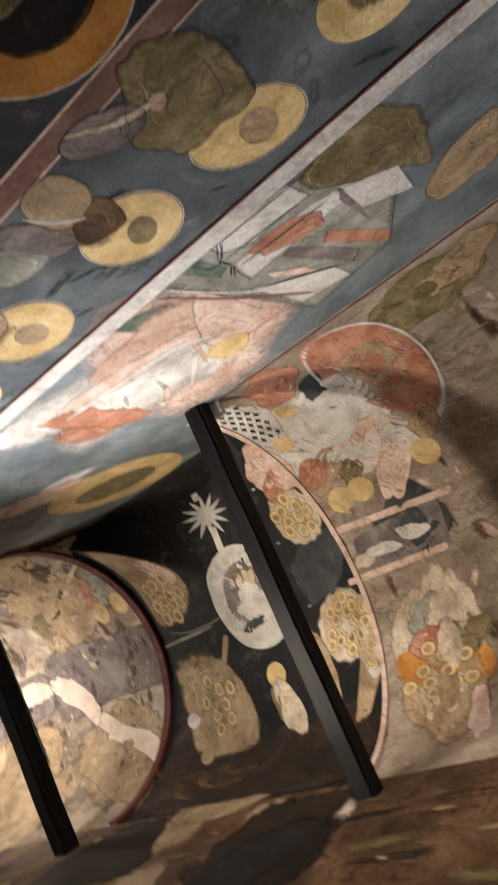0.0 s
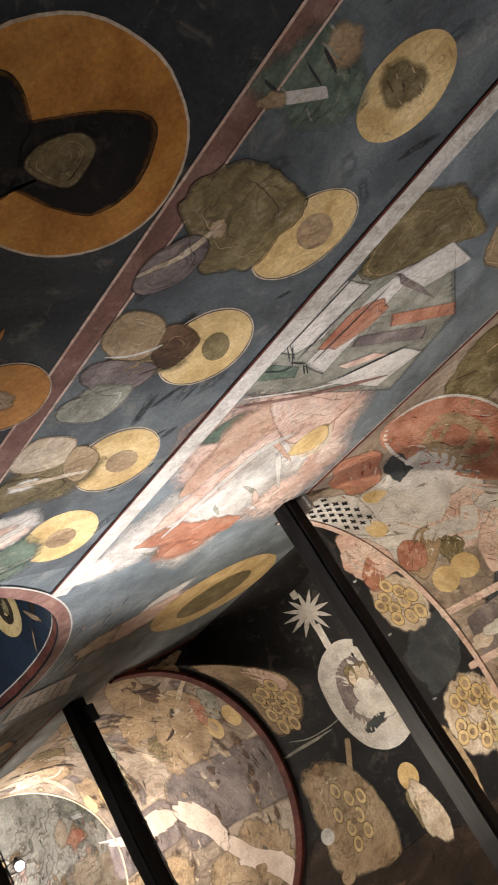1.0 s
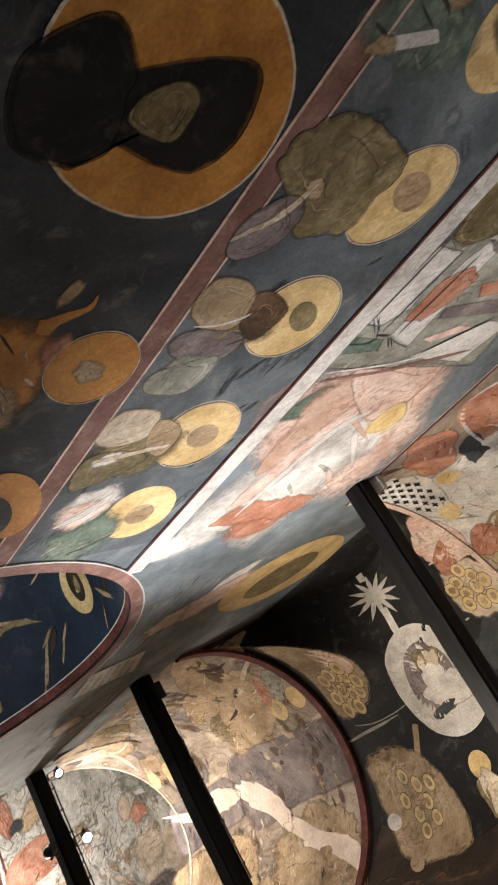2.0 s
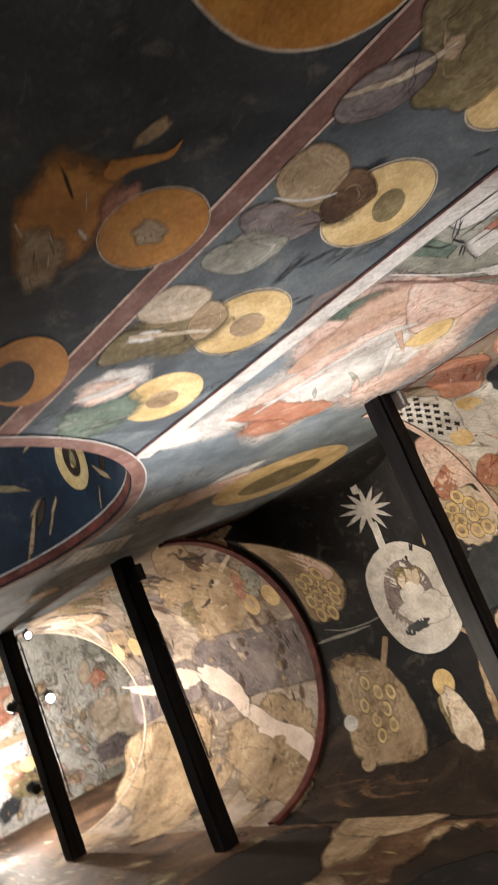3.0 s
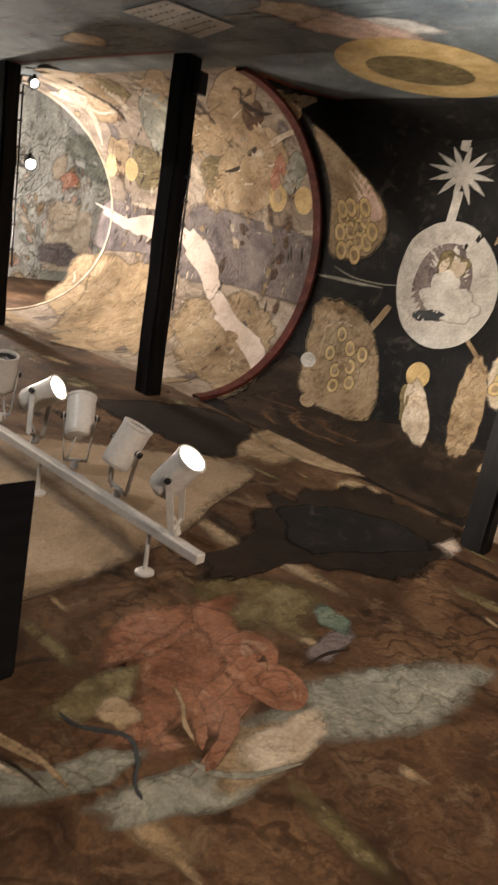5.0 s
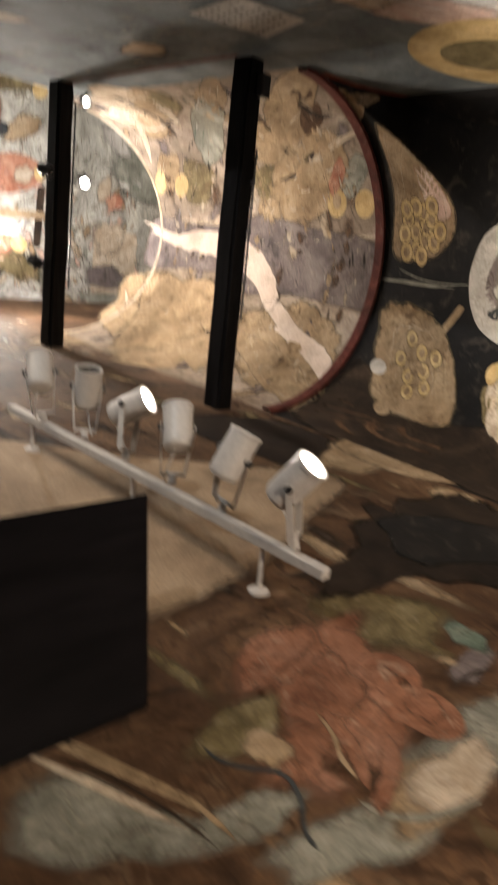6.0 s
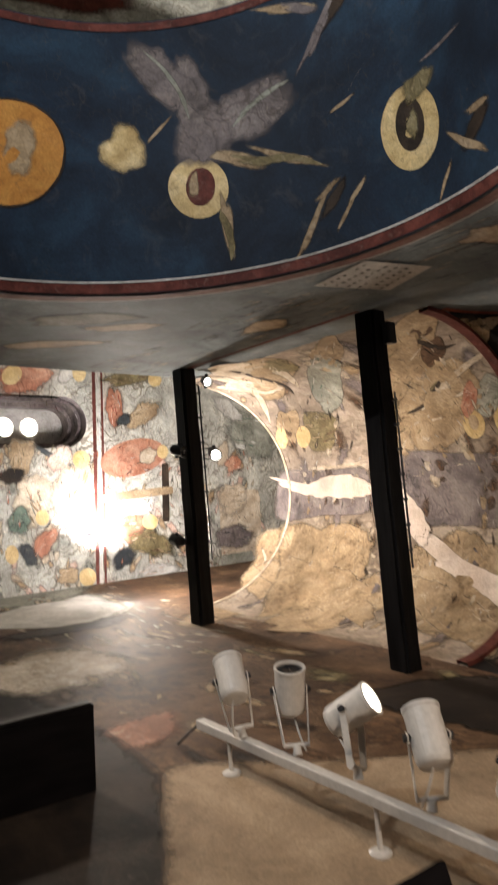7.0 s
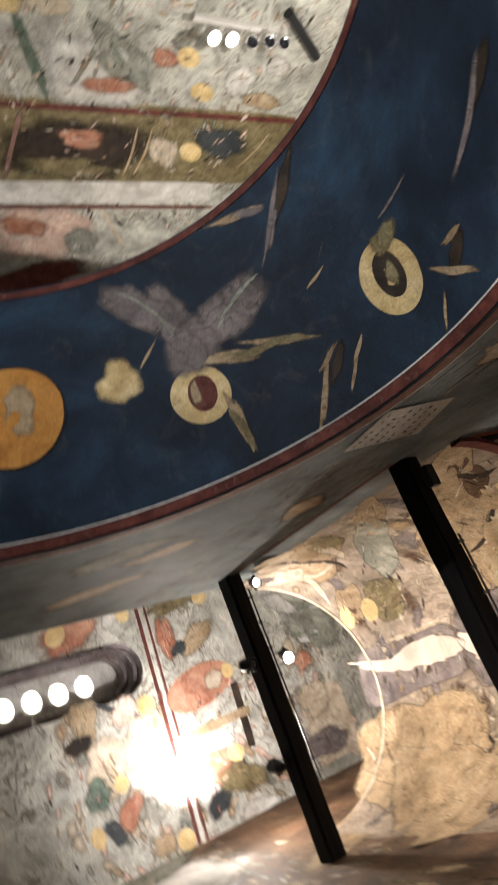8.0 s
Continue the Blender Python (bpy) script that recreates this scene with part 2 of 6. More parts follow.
def xr(y):
    """The right wall's face, which draws in towards the end."""
    for (a, p), (b, q) in (((-3, 1.70), (2.1, 1.20)), ((2.1, 1.20), (4.35, 0.95)), ((4.35, 0.95), (6.05, 0.81)), ((6.05, 0.81), (9, 0.45))):
        if y <= b:
            return p + (q - p) * (y - a) / (b - a)
    return 0.45


def vault_point(theta, y, off=0.0):
    """A point of the vault: theta runs from 0 at the left springing to pi at the right one."""
    c, a = (XL + xr(y)) / 2, (xr(y) - XL) / 2
    x, z = c - a * math.cos(theta), ZS + (CROWN - ZS) * math.sin(theta)
    if G0 < y < G1 and theta < math.pi / 2:
        z = max(z, 5.05 + 0.97 * math.sqrt(max(0.0, 1 - ((y - GC) / 0.93) ** 2)))
    n = Vector((c - x, 0, min(-0.25, 5.0 - z))).normalized()
    return Vector((x, y, z)) + n * off


def left_point(y, z, off=0.0):
    return Vector((XL + off, y, z))


def right_point(y, z, off=0.0):
    return Vector((xr(y) - off, y, z))


def end_point(x, z, off=0.0):
    return Vector((x, YEND - off, z))


def soffit_point(x, phi, off=0.0):
    """The underside of the arch: phi in radians from the far springing to the near one."""
    r = ARCH_R - off
    return Vector((x, ARCH_Y + r * math.cos(phi), ARCH_Z + r * math.sin(phi)))


def nave_point(y, z, off=0.0):
    return Vector((-6.0 + off, y, z))


def part(name, bm, material, parent=None, label="", smooth=False):
    me = bpy.data.meshes.new(name)
    bmesh.ops.recalc_face_normals(bm, faces=bm.faces)
    bm.to_mesh(me)
    bm.free()
    for m in material if isinstance(material, (list, tuple)) else [material]:
        me.materials.append(M[m])
    if smooth:
        for p in me.polygons:
            p.use_smooth = True
    ob = new(name, me)
    if parent:
        ob.parent = parent
    if label:
        ob["label"] = label
    return ob


def box(bm, lo, hi, bevel=0.0):
    r = bmesh.ops.create_cube(bm, size=1.0)
    for v in r["verts"]:
        v.co = Vector([(l + h) / 2 + c * (h - l) for l, h, c in zip(lo, hi, v.co)])
    if bevel:
        bmesh.ops.bevel(bm, geom=list({e for v in r["verts"] for e in v.link_edges}), offset=bevel, segments=2, affect="EDGES")
    return r["verts"]


def tube(bm, a, b, r0, r1=None, n=20, ends=True):
    """A round bar from a to b."""
    a, b = Vector(a), Vector(b)
    q = (b - a).to_track_quat("Z", "Y").to_matrix().to_4x4()
    bmesh.ops.create_cone(bm, cap_ends=ends, segments=n, radius1=r0, radius2=r0 if r1 is None else r1, depth=(b - a).length,
                          matrix=Matrix.Translation((a + b) / 2) @ q)


def lathe(bm, a, b, profile, n=28):
    """Turns a profile of (along, radius) about the line from a to b."""
    a, b = Vector(a), Vector(b)
    m = Matrix.Translation(a) @ (b - a).to_track_quat("Z", "Y").to_matrix().to_4x4()
    rings = [[bm.verts.new(m @ Vector((r * math.cos(2 * math.pi * k / n), r * math.sin(2 * math.pi * k / n), h))) for k in range(n)] for h, r in profile]
    for p, q in zip(rings, rings[1:]):
        for k in range(n):
            bm.faces.new((p[k], p[(k + 1) % n], q[(k + 1) % n], q[k]))
    return rings


def sheet(bm, fn, us, vs):
    grid = [[bm.verts.new(fn(u, v)) for v in vs] for u in us]
    for a, b in zip(grid, grid[1:]):
        for k in range(len(vs) - 1):
            bm.faces.new((a[k], a[k + 1], b[k + 1], b[k]))
    return grid


def steps(a, b, n):
    return [a + (b - a) * k / n for k in range(n + 1)]


# floor
bm = bmesh.new()
box(bm, (-8, Y0 - 0.3, -0.2), (2.2, 10, 0.0))
floor = tagged(part("floor", bm, "floor"), "worn grey-brown stone floor of the aisle", "floor", kind="structure")

# left wall with the arch through it
bm = bmesh.new()
box(bm, (XBACK, Y0, 0), (XL, ARCH_Y - ARCH_R, 6.3))
box(bm, (XBACK, ARCH_Y + ARCH_R, 0), (XL, YCORNER, 6.3))
phis = steps(0, math.pi, 48)
rim = [(ARCH_Y + ARCH_R * math.cos(p), ARCH_Z + ARCH_R * math.sin(p)) for p in phis]
for x in (XL, XBACK):
    low = [bm.verts.new((x, y, z)) for y, z in rim]
    top = [bm.verts.new((x, y, 6.3)) for y, z in rim]
    for k in range(len(rim) - 1):
        bm.faces.new((low[k], low[k + 1], top[k + 1], top[k]))
wall_left = tagged(part("wall_left", bm, "blue"), "thick aisle wall painted with faded blue fresco bands", "wall", kind="structure")
bm = bmesh.new()
sheet(bm, lambda x, p: soffit_point(x, p), [XBACK, -2.0, -1.7, -1.35, XL], phis)
soffit = tagged(part("arch_soffit", bm, "night", smooth=True), "arch underside painted deep night blue with gold discs", "arch", kind="structure")

# right wall
bm = bmesh.new()
ys = [Y0, -1.0, 0.5, 2.1, 3.2, 4.35, 5.2, 6.05, 7.0, YEND + 0.1]
sheet(bm, lambda y, z: right_point(y, z), ys, steps(0, 8.2, 12))
sheet(bm, lambda y, z: right_point(y, z, -0.5), ys, [0, 8.2])
wall_right = tagged(part("wall_right", bm, "brown"), "brown frescoed wall with worn and bare patches", "wall", kind="structure")

# end wall with the round-headed window cut through
WX, WZ, WR = -0.875, 4.58, 0.235
bm = bmesh.new()
YB = YEND + 0.5


def window_rim(r):
    arc = [(WX + r * math.cos(p), WZ + r * math.sin(p)) for p in steps(0, math.pi, 20)]
    return [(WX + r, 2.7)] + arc + [(WX - r, 2.7)]


box(bm, (WX + WR, YEND, 0), (1.3, YB, 8.2))
box(bm, (-4.5, YEND, 0), (WX - WR, YB, 8.2))
box(bm, (WX - WR, YEND, 0), (WX + WR, YB, 2.7))
hole = window_rim(WR)[1:-1]
for y in (YEND, YB):
    lo = [bm.verts.new((x, y, z)) for x, z in hole]
    hi = [bm.verts.new((x, y, 8.2)) for x, z in hole]
    for k in range(len(hole) - 1):
        bm.faces.new((lo[k], lo[k + 1], hi[k + 1], hi[k]))
wall_end = tagged(part("wall_end", bm, "endwall"), "end wall covered with pale weathered fresco scenes", "wall", kind="structure")
bm = bmesh.new()
sheet(bm, lambda p, y: Vector((p[0], y, p[1])), window_rim(WR), [YEND + 0.001, YEND + 0.17, YEND + 0.34, YB])
window = tagged(part("window_1", bm, "mauve"), "round-headed window niche with a slab of round panes", "window", kind="structure")
bm = bmesh.new()
for y0, r0, r1 in ((YEND + 0.10, WR - 0.001, WR - 0.035), (YEND + 0.22, WR - 0.03, WR - 0.07)):
    a = [bm.verts.new((x, y0, z)) for x, z in window_rim(r0)]
    b = [bm.verts.new((x, y0, z)) for x, z in window_rim(r1)]
    c = [bm.verts.new((x, y0 + 0.12, z)) for x, z in window_rim(r1)]
    for k in range(len(a) - 1):
        bm.faces.new((a[k], a[k + 1], b[k + 1], b[k]))
        bm.faces.new((b[k], b[k + 1], c[k + 1], c[k]))
part("window_frame", bm, "mauve", window, "stepped reveal in dull red-brown plaster")
bm = bmesh.new()
slab = [bm.verts.new((x, YEND + 0.36, z)) for x, z in window_rim(WR - 0.001)]
bm.faces.new(slab)
part("window_slab", bm, "white", window, "grey plaster slab pierced by round panes")
for k in range(8):
    bm = bmesh.new()
    bmesh.ops.create_circle(bm, cap_ends=True, segments=32, radius=0.083, matrix=pose(WX, YEND + 0.352, 4.42 - 0.235 * k, 90))
    part("pane", bm, "daypane", window, "round pane bright with daylight")

# vaults
def vault(name, y0, y1, ny, material, label):
    bm = bmesh.new()
    sheet(bm, lambda y, t: vault_point(t, y), steps(y0, y1, ny), steps(0, math.pi, 72))
    sheet(bm, lambda y, t: vault_point(t, y) + Vector((0, 0, 0.5)), [y0, y1], steps(0, math.pi, 24))
    return tagged(part(name, bm, material, smooth=True), label, "vault", kind="structure")


vault_near = vault("vault_near", Y0, G0, 20, "vault", "barrel vault with weathered painted clouds")
vault_cross = vault("vault_cross", G0 + 0.0005, G1 - 0.0005, 72, "black", "cross vault painted soot black with a pale medallion")
vault_far = vault("vault_far", G1, YARCH, 20, "vault", "barrel vault with worn ochre and cream painting")
bm = bmesh.new()
box(bm, (-8, Y0 - 0.3, 8.2), (2.2, 10, 8.5))
ceiling = tagged(part("ceiling", bm, "endwall"), "pale plaster ceiling high over the end bay and nave", "ceiling", kind="structure")
bm = bmesh.new()
box(bm, (-8, Y0 - 0.3, 0), (2.2, Y0, 8.2))
tagged(part("wall_back", bm, "brown"), "brown plaster wall closing the aisle", "wall", kind="structure")
bm = bmesh.new()
arc = [vault_point(t, YARCH) for t in steps(0, math.pi, 40)]
lo = [bm.verts.new(p) for p in arc]
hi = [bm.verts.new((p.x, p.y, 8.2)) for p in arc]
for k in range(40):
    bm.faces.new((lo[k], lo[k + 1], hi[k + 1], hi[k]))
tagged(part("wall_over_arch", bm, "plaster"), "plastered wall above the transverse arch", "wall", kind="structure")

# nave beyond the arch
bm = bmesh.new()
box(bm, (-6.4, Y0, 0), (-6.0, 10, 8.2))
wall_nave = tagged(part("wall_nave", bm, "endwall"), "far nave wall with pale framed fresco scenes", "wall", kind="structure")
bm = bmesh.new()
box(bm, (-8, 9.8, 0), (-4.5, 10.0, 8.2))
box(bm, (-4.7, YEND, 0), (-4.5, 10.0, 8.2))
tagged(part("wall_nave_end", bm, "endwall"), "pale plastered end of the nave", "wall", kind="structure")

# ---- tie beams ----
def tie_beam(y, z, x0, x1, w, label, skew=0.0, drop=0.0):
    e = new("tie_beam")
    e.location = (x0, y, z)
    bm = bmesh.new()
    box(bm, (x0 - 0.1, y - w / 2, z - w / 2), (x1 + 0.15, y + w / 2, z + w / 2))
    bmesh.ops.subdivide_edges(bm, edges=[ed for ed in bm.edges if abs(ed.verts[0].co.x - ed.verts[1].co.x) > 1], cuts=24)
    bmesh.ops.bevel(bm, geom=[ed for ed in bm.edges if abs((ed.verts[0].co - ed.verts[1].co).normalized().x) > 0.9], offset=0.016, segments=2, affect="EDGES")
    for v in bm.verts:
        v.co += 0.006 * noise.noise_vector(v.co * 4.0) + Vector((0, skew, -drop)) * ((v.co.x - x0) / (x1 - x0))
    bm.transform(Matrix.Translation(-e.location))
    part("timber", bm, "wood", e)
    return tagged(e, label, "beam", "tie beams", "")


beam_a = tie_beam(2.06, 4.84, XL, xr(2.06), 0.12, "black-stained timber tie beam across the aisle under the vault", 0.06, 0.06)
beam_b = tie_beam(4.355, 4.74, XL, xr(4.33), 0.13, "black-stained timber tie beam with a thin cable rod clipped along it", -0.05, 0.06)
beam_c = tie_beam(6.0, 4.65, XL, xr(6.03), 0.13, "black-stained timber tie beam carrying small black spotlights")

# ---- painting on plaster ----
SURF = {"L": (left_point, wall_left), "R": (right_point, wall_right), "E": (end_point, wall_end), "S": (soffit_point, soffit), "N": (nave_point, wall_nave)}
L, R, E, S, N, V = "L", "R", "E", "S", "N", "V"
stroke_rng = random.Random(7)


def outline(kind, k, n, seed):
    """The unit outline of a painted shape, as (u, v)."""
    a = 2 * math.pi * k / n
    c, s = math.cos(a), math.sin(a)
    if kind in ("rect", "rrect"):
        e = 14.0 if kind == "rect" else 5.0
        m = (abs(c) ** e + abs(s) ** e) ** (1 / e)
        return c / m, s / m
    if kind == "star":
        r = 1.0 if k % 4 == 0 else (0.36 if k % 4 == 2 else 0.62)
        return r * c, r * s
    if kind == "lobe":
        r = 0.93 + 0.09 * abs(math.sin(a * 7 + seed)) + 0.08 * noise.noise((c * 1.5, s * 1.5, seed))
        return r * c, r * s
    if kind == "rag":
        r = 1.0 + 0.40 * noise.noise((c * 1.3, s * 1.3, seed)) + 0.09 * noise.noise((c * 3.6, s * 3.6, seed + 9))
        return r * c, r * s
    r = 1.0 + 0.012 * noise.noise((c * 3, s * 3, seed))
    return r * c, r * s


def owner_of(surface, v):
    if surface == V:
        return vault_point, vault_near if v < G0 else vault_cross if v < G1 else vault_far
    return SURF[surface]


def lift(layer):
    return 0.0011 + 0.0005 * layer + stroke_rng.uniform(0, 0.0004)


SOFT = ((1.10, 1.0), (0.96, 0.78), (0.80, 0.50), (0.60, 0.22), (0.36, 0.0))
CRISP = ((1.04, 1.0), (0.97, 0.70), (0.90, 0.30), (0.70, 0.0), (0.36, 0.0))
HARD = ((1.0, 0.0), (0.80, 0.0), (0.55, 0.0), (0.30, 0.0))


def shape(bm, fade, fn, kind, u, v, au, av, bu, bv, off, seed, inner=0.0, thin=0.0, soft=SOFT):
    n = 48 if kind in ("star", "lobe") else 40
    rings = ((1.0, thin), (inner, thin)) if inner else soft if kind in ("rag", "lobe", "rrect") else HARD
    rows = []
    for q, f in rings:
        row = []
        for k in range(n):
            cu, cv = outline(kind, k, n, seed)
            x = bm.verts.new(fn(u + q * (cu * au + cv * bu), v + q * (cu * av + cv * bv), off))
            x[fade] = f
            row.append(x)
        rows.append(row)
    for p, q in zip(rows, rows[1:]):
        for k in range(n):
            bm.faces.new((p[k], p[(k + 1) % n], q[(k + 1) % n], q[k]))
    if not inner:
        bm.faces.new(rows[-1])


def paint(surface, name, material, kind, u, v, au, av, bu, bv, layer=1, folds=0):
    """A painted shape laid on a surface: its middle and two half axes in the surface's own measures."""
    fn, owner = owner_of(surface, v)
    kind, _, inner = kind.partition(":")
    bm = bmesh.new()
    fade = bm.verts.layers.float.new("fade")
    seed = stroke_rng.uniform(0, 90)
    shape(bm, fade, fn, kind, u, v, au, av, bu, bv, lift(layer), seed, float(inner) if inner else 0.0, soft=CRISP if surface == V else SOFT)
    part(name, bm, material, owner)
    if folds and kind == "rag" and surface == L:
        # drawn contour
        bm = bmesh.new()
        fade = bm.verts.layers.float.new("fade")
        shape(bm, fade, fn, kind, u, v, 0.97 * au, 0.97 * av, 0.97 * bu, 0.97 * bv, lift(layer + 2), seed, 0.97, 0.80)
        part("painted_contour", bm, FOLD[material][1], owner)
    if folds and surface not in (R, S):
        # brushed folds: light and dark strokes that follow the longer axis
        if math.hypot(au, av) < math.hypot(bu, bv):
            au, av, bu, bv = bu, bv, au, av
        for which in (0, 1):
            bm = bmesh.new()
            fade = bm.verts.layers.float.new("fade")
            for k in range(4):
                i, j, t = stroke_rng.uniform(-0.6, 0.6), stroke_rng.uniform(-0.62, 0.62), stroke_rng.uniform(-0.35, 0.35)
                ln, wd = stroke_rng.uniform(0.14, 0.34), stroke_rng.uniform(0.02, 0.05)
                du, dv = au * math.cos(t) + bu * math.sin(t), av * math.cos(t) + bv * math.sin(t)
                eu, ev = -au * math.sin(t) + bu * math.cos(t), -av * math.sin(t) + bv * math.cos(t)
                shape(bm, fade, fn, "rag", u + i * au + j * bu, v + i * av + j * bv, ln * du, ln * dv, wd * eu, wd * ev, lift(layer + 1), stroke_rng.uniform(0, 90))
            part("painted_folds", bm, FOLD[material][which], owner)


def ribbon(surface, name, material, nodes, layer=1):
    """A painted drape or line: a smooth course of (u, v, half width as du, dv)."""
    fn, owner = owner_of(surface, nodes[0][1])
    pts = [Vector(n) for n in nodes]
    pts = [pts[0] * 2 - pts[1]] + pts + [pts[-1] * 2 - pts[-2]]
    course = []
    for a, b, c, d in zip(pts, pts[1:], pts[2:], pts[3:]):
        for k in range(8):
            t = k / 8
            course.append(0.5 * (2 * b + (c - a) * t + (2 * a - 5 * b + 4 * c - d) * t * t + (3 * b - a - 3 * c + d) * t ** 3))
    course.append(pts[-2])
    bm = bmesh.new()
    fade = bm.verts.layers.float.new("fade")
    off, seed = lift(layer), stroke_rng.uniform(0, 90)
    rows = []
    for i, p in enumerate(course):
        end = min(i, len(course) - 1 - i)
        w = min(1.0, 0.25 + 0.25 * end)
        row = []
        for q, f in ((-1.1, 1.0), (-0.8, 0.55), (-0.35, 0), (0.35, 0), (0.8, 0.55), (1.1, 1.0)):
            g = q * w * (1 + 0.35 * noise.noise((i * 0.3, q * 0.8, seed)) + 0.15 * noise.noise((i * 1.3, q, seed + 4)))
            x = bm.verts.new(fn(p[0] + g * p[2], p[1] + g * p[3], off))
            x[fade] = f if end else 0.9
            row.append(x)
        rows.append(row)
    for a, b in zip(rows, rows[1:]):
        for k in range(5):
            bm.faces.new((a[k], a[k + 1], b[k + 1], b[k]))
    part(name, bm, material, owner)


def figure(surface, name, material, nodes, layer=4, folds=3, edge="umber", fray=0.03, straight=False):
    """A painted form with a smooth outline through a few nodes (u, v), a drawn contour and fold lines that follow it."""
    n = len(nodes)
    u0, v0 = sum(p[0] for p in nodes) / n, sum(p[1] for p in nodes) / n
    fn, owner = owner_of(surface, v0)
    pts = [Vector(p) for p in nodes]
    seed = stroke_rng.uniform(0, 90)
    rim = []
    for i in range(n):
        a, b, c, d = pts[i - 1], pts[i], pts[(i + 1) % n], pts[(i + 2) % n]
        for k in range(8):
            t = k / 8
            p = 0.5 * (2 * b + (c - a) * t + (2 * a - 5 * b + 4 * c - d) * t * t + (3 * b - a - 3 * c + d) * t ** 3)
            if straight:
                p = b.lerp(c, t)
            w = 1 + fray * (1.6 * noise.noise((p.x * 9, p.y * 9, seed)) + 0.8 * noise.noise((p.x * 31, p.y * 31, seed)))
            rim.append((u0 + (p.x - u0) * w, v0 + (p.y - v0) * w))
    m = len(rim)

    def at(k, q, off):
        p = rim[k % m]
        return fn(u0 + (p[0] - u0) * q, v0 + (p[1] - v0) * q, off)

    bm = bmesh.new()
    fade = bm.verts.layers.float.new("fade")
    off = lift(layer)
    rows = []
    for q, f in ((1.02, 0.95), (0.95, 0.5), (0.84, 0.0), (0.66, 0.0), (0.46, 0.0), (0.25, 0.0)):
        row = [bm.verts.new(at(k, q, off)) for k in range(m)]
        for x in row:
            x[fade] = f
        rows.append(row)
    for p, q in zip(rows, rows[1:]):
        for k in range(m):
            bm.faces.new((p[k], p[(k + 1) % m], q[(k + 1) % m], q[k]))
    bm.faces.new(rows[-1])
    part(name, bm, material, owner)
    size = sum(math.hypot(p[0] - u0, p[1] - v0) for p in rim) / m
    tones = (edge,) if not folds else (edge, FOLD[material][0])
    for which, tone in enumerate(tones):
        bm = bmesh.new()
        fade = bm.verts.layers.float.new("fade")
        off = lift(layer + 1 + 0.4 * which)
        runs = [(0, m, 0.985)] if which == 0 else []
        for j in range(folds):
            runs.append((stroke_rng.randrange(m), int(m * stroke_rng.uniform(0.14, 0.34)), stroke_rng.uniform(0.3, 0.88)))
        for start, count, q in runs:
            th = (0.010 if which == 0 else 0.012) * (0.12 / max(0.06, size)) ** 0.5
            drift = 0.0 if count == m else stroke_rng.uniform(-0.2, 0.2)
            prev = None
            for i in range(count + 1):
                g = q + drift * i / count
                w = th * (1.0 if count == m else math.sin(math.pi * (i + 0.3) / (count + 0.6)) + 0.2)
                w *= 0.6 + 0.8 * abs(noise.noise((i * 0.4, q * 7, seed)))
                cur = [bm.verts.new(at(start + i, g + e * w, off)) for e in (-1, 1)]
                if prev:
                    bm.faces.new((prev[0], cur[0], cur[1], prev[1]))
                prev = cur
        part("painted_contour" if which == 0 else "painted_highlights", bm, tone, owner)


def brushwork(surface, materials, u0, u1, v0, v1, count, lu, lv, layer=1, slim=(0.15, 0.5)):
    """Many small brush marks scattered over a stretch of painting, one mesh a colour."""
    fn, owner = owner_of(surface, (v0 + v1) / 2)
    for m in materials:
        bm = bmesh.new()
        fade = bm.verts.layers.float.new("fade")
        for k in range(count):
            u, v = stroke_rng.uniform(u0, u1), stroke_rng.uniform(v0, v1)
            t = 2.4 * noise.noise((u * 1.1, v * 1.1, 3.0)) + stroke_rng.uniform(-0.5, 0.5)
            q = stroke_rng.uniform(0.4, 1.0)
            wd = stroke_rng.uniform(*slim)
            c, s = math.cos(t), math.sin(t)
            seed, off = stroke_rng.uniform(0, 90), lift(layer)
            rows = []
            for r, f in ((1.0, 1.0), (0.6, 0.62), (0.0, 0.0)):
                if r == 0.0:
                    mid = bm.verts.new(fn(u, v, off))
                    mid[fade] = 0.2
                    break
                row = []
                for j in range(10):
                    a = 2 * math.pi * j / 10
                    g = r * q * (1 + 0.5 * noise.noise((math.cos(a) * 1.5, math.sin(a) * 1.5, seed)))
                    x, y = g * math.cos(a), g * wd * math.sin(a)
                    w = bm.verts.new(fn(u + lu * (x * c - y * s), v + lv * (x * s + y * c), off))
                    w[fade] = f
                    row.append(w)
                rows.append(row)
            for j in range(10):
                bm.faces.new((rows[0][j], rows[0][(j + 1) % 10], rows[1][(j + 1) % 10], rows[1][j]))
                bm.faces.new((rows[1][j], rows[1][(j + 1) % 10], mid))
        ob = part("painted_brushwork", bm, m, owner)
        ob["kind"] = "stuff"


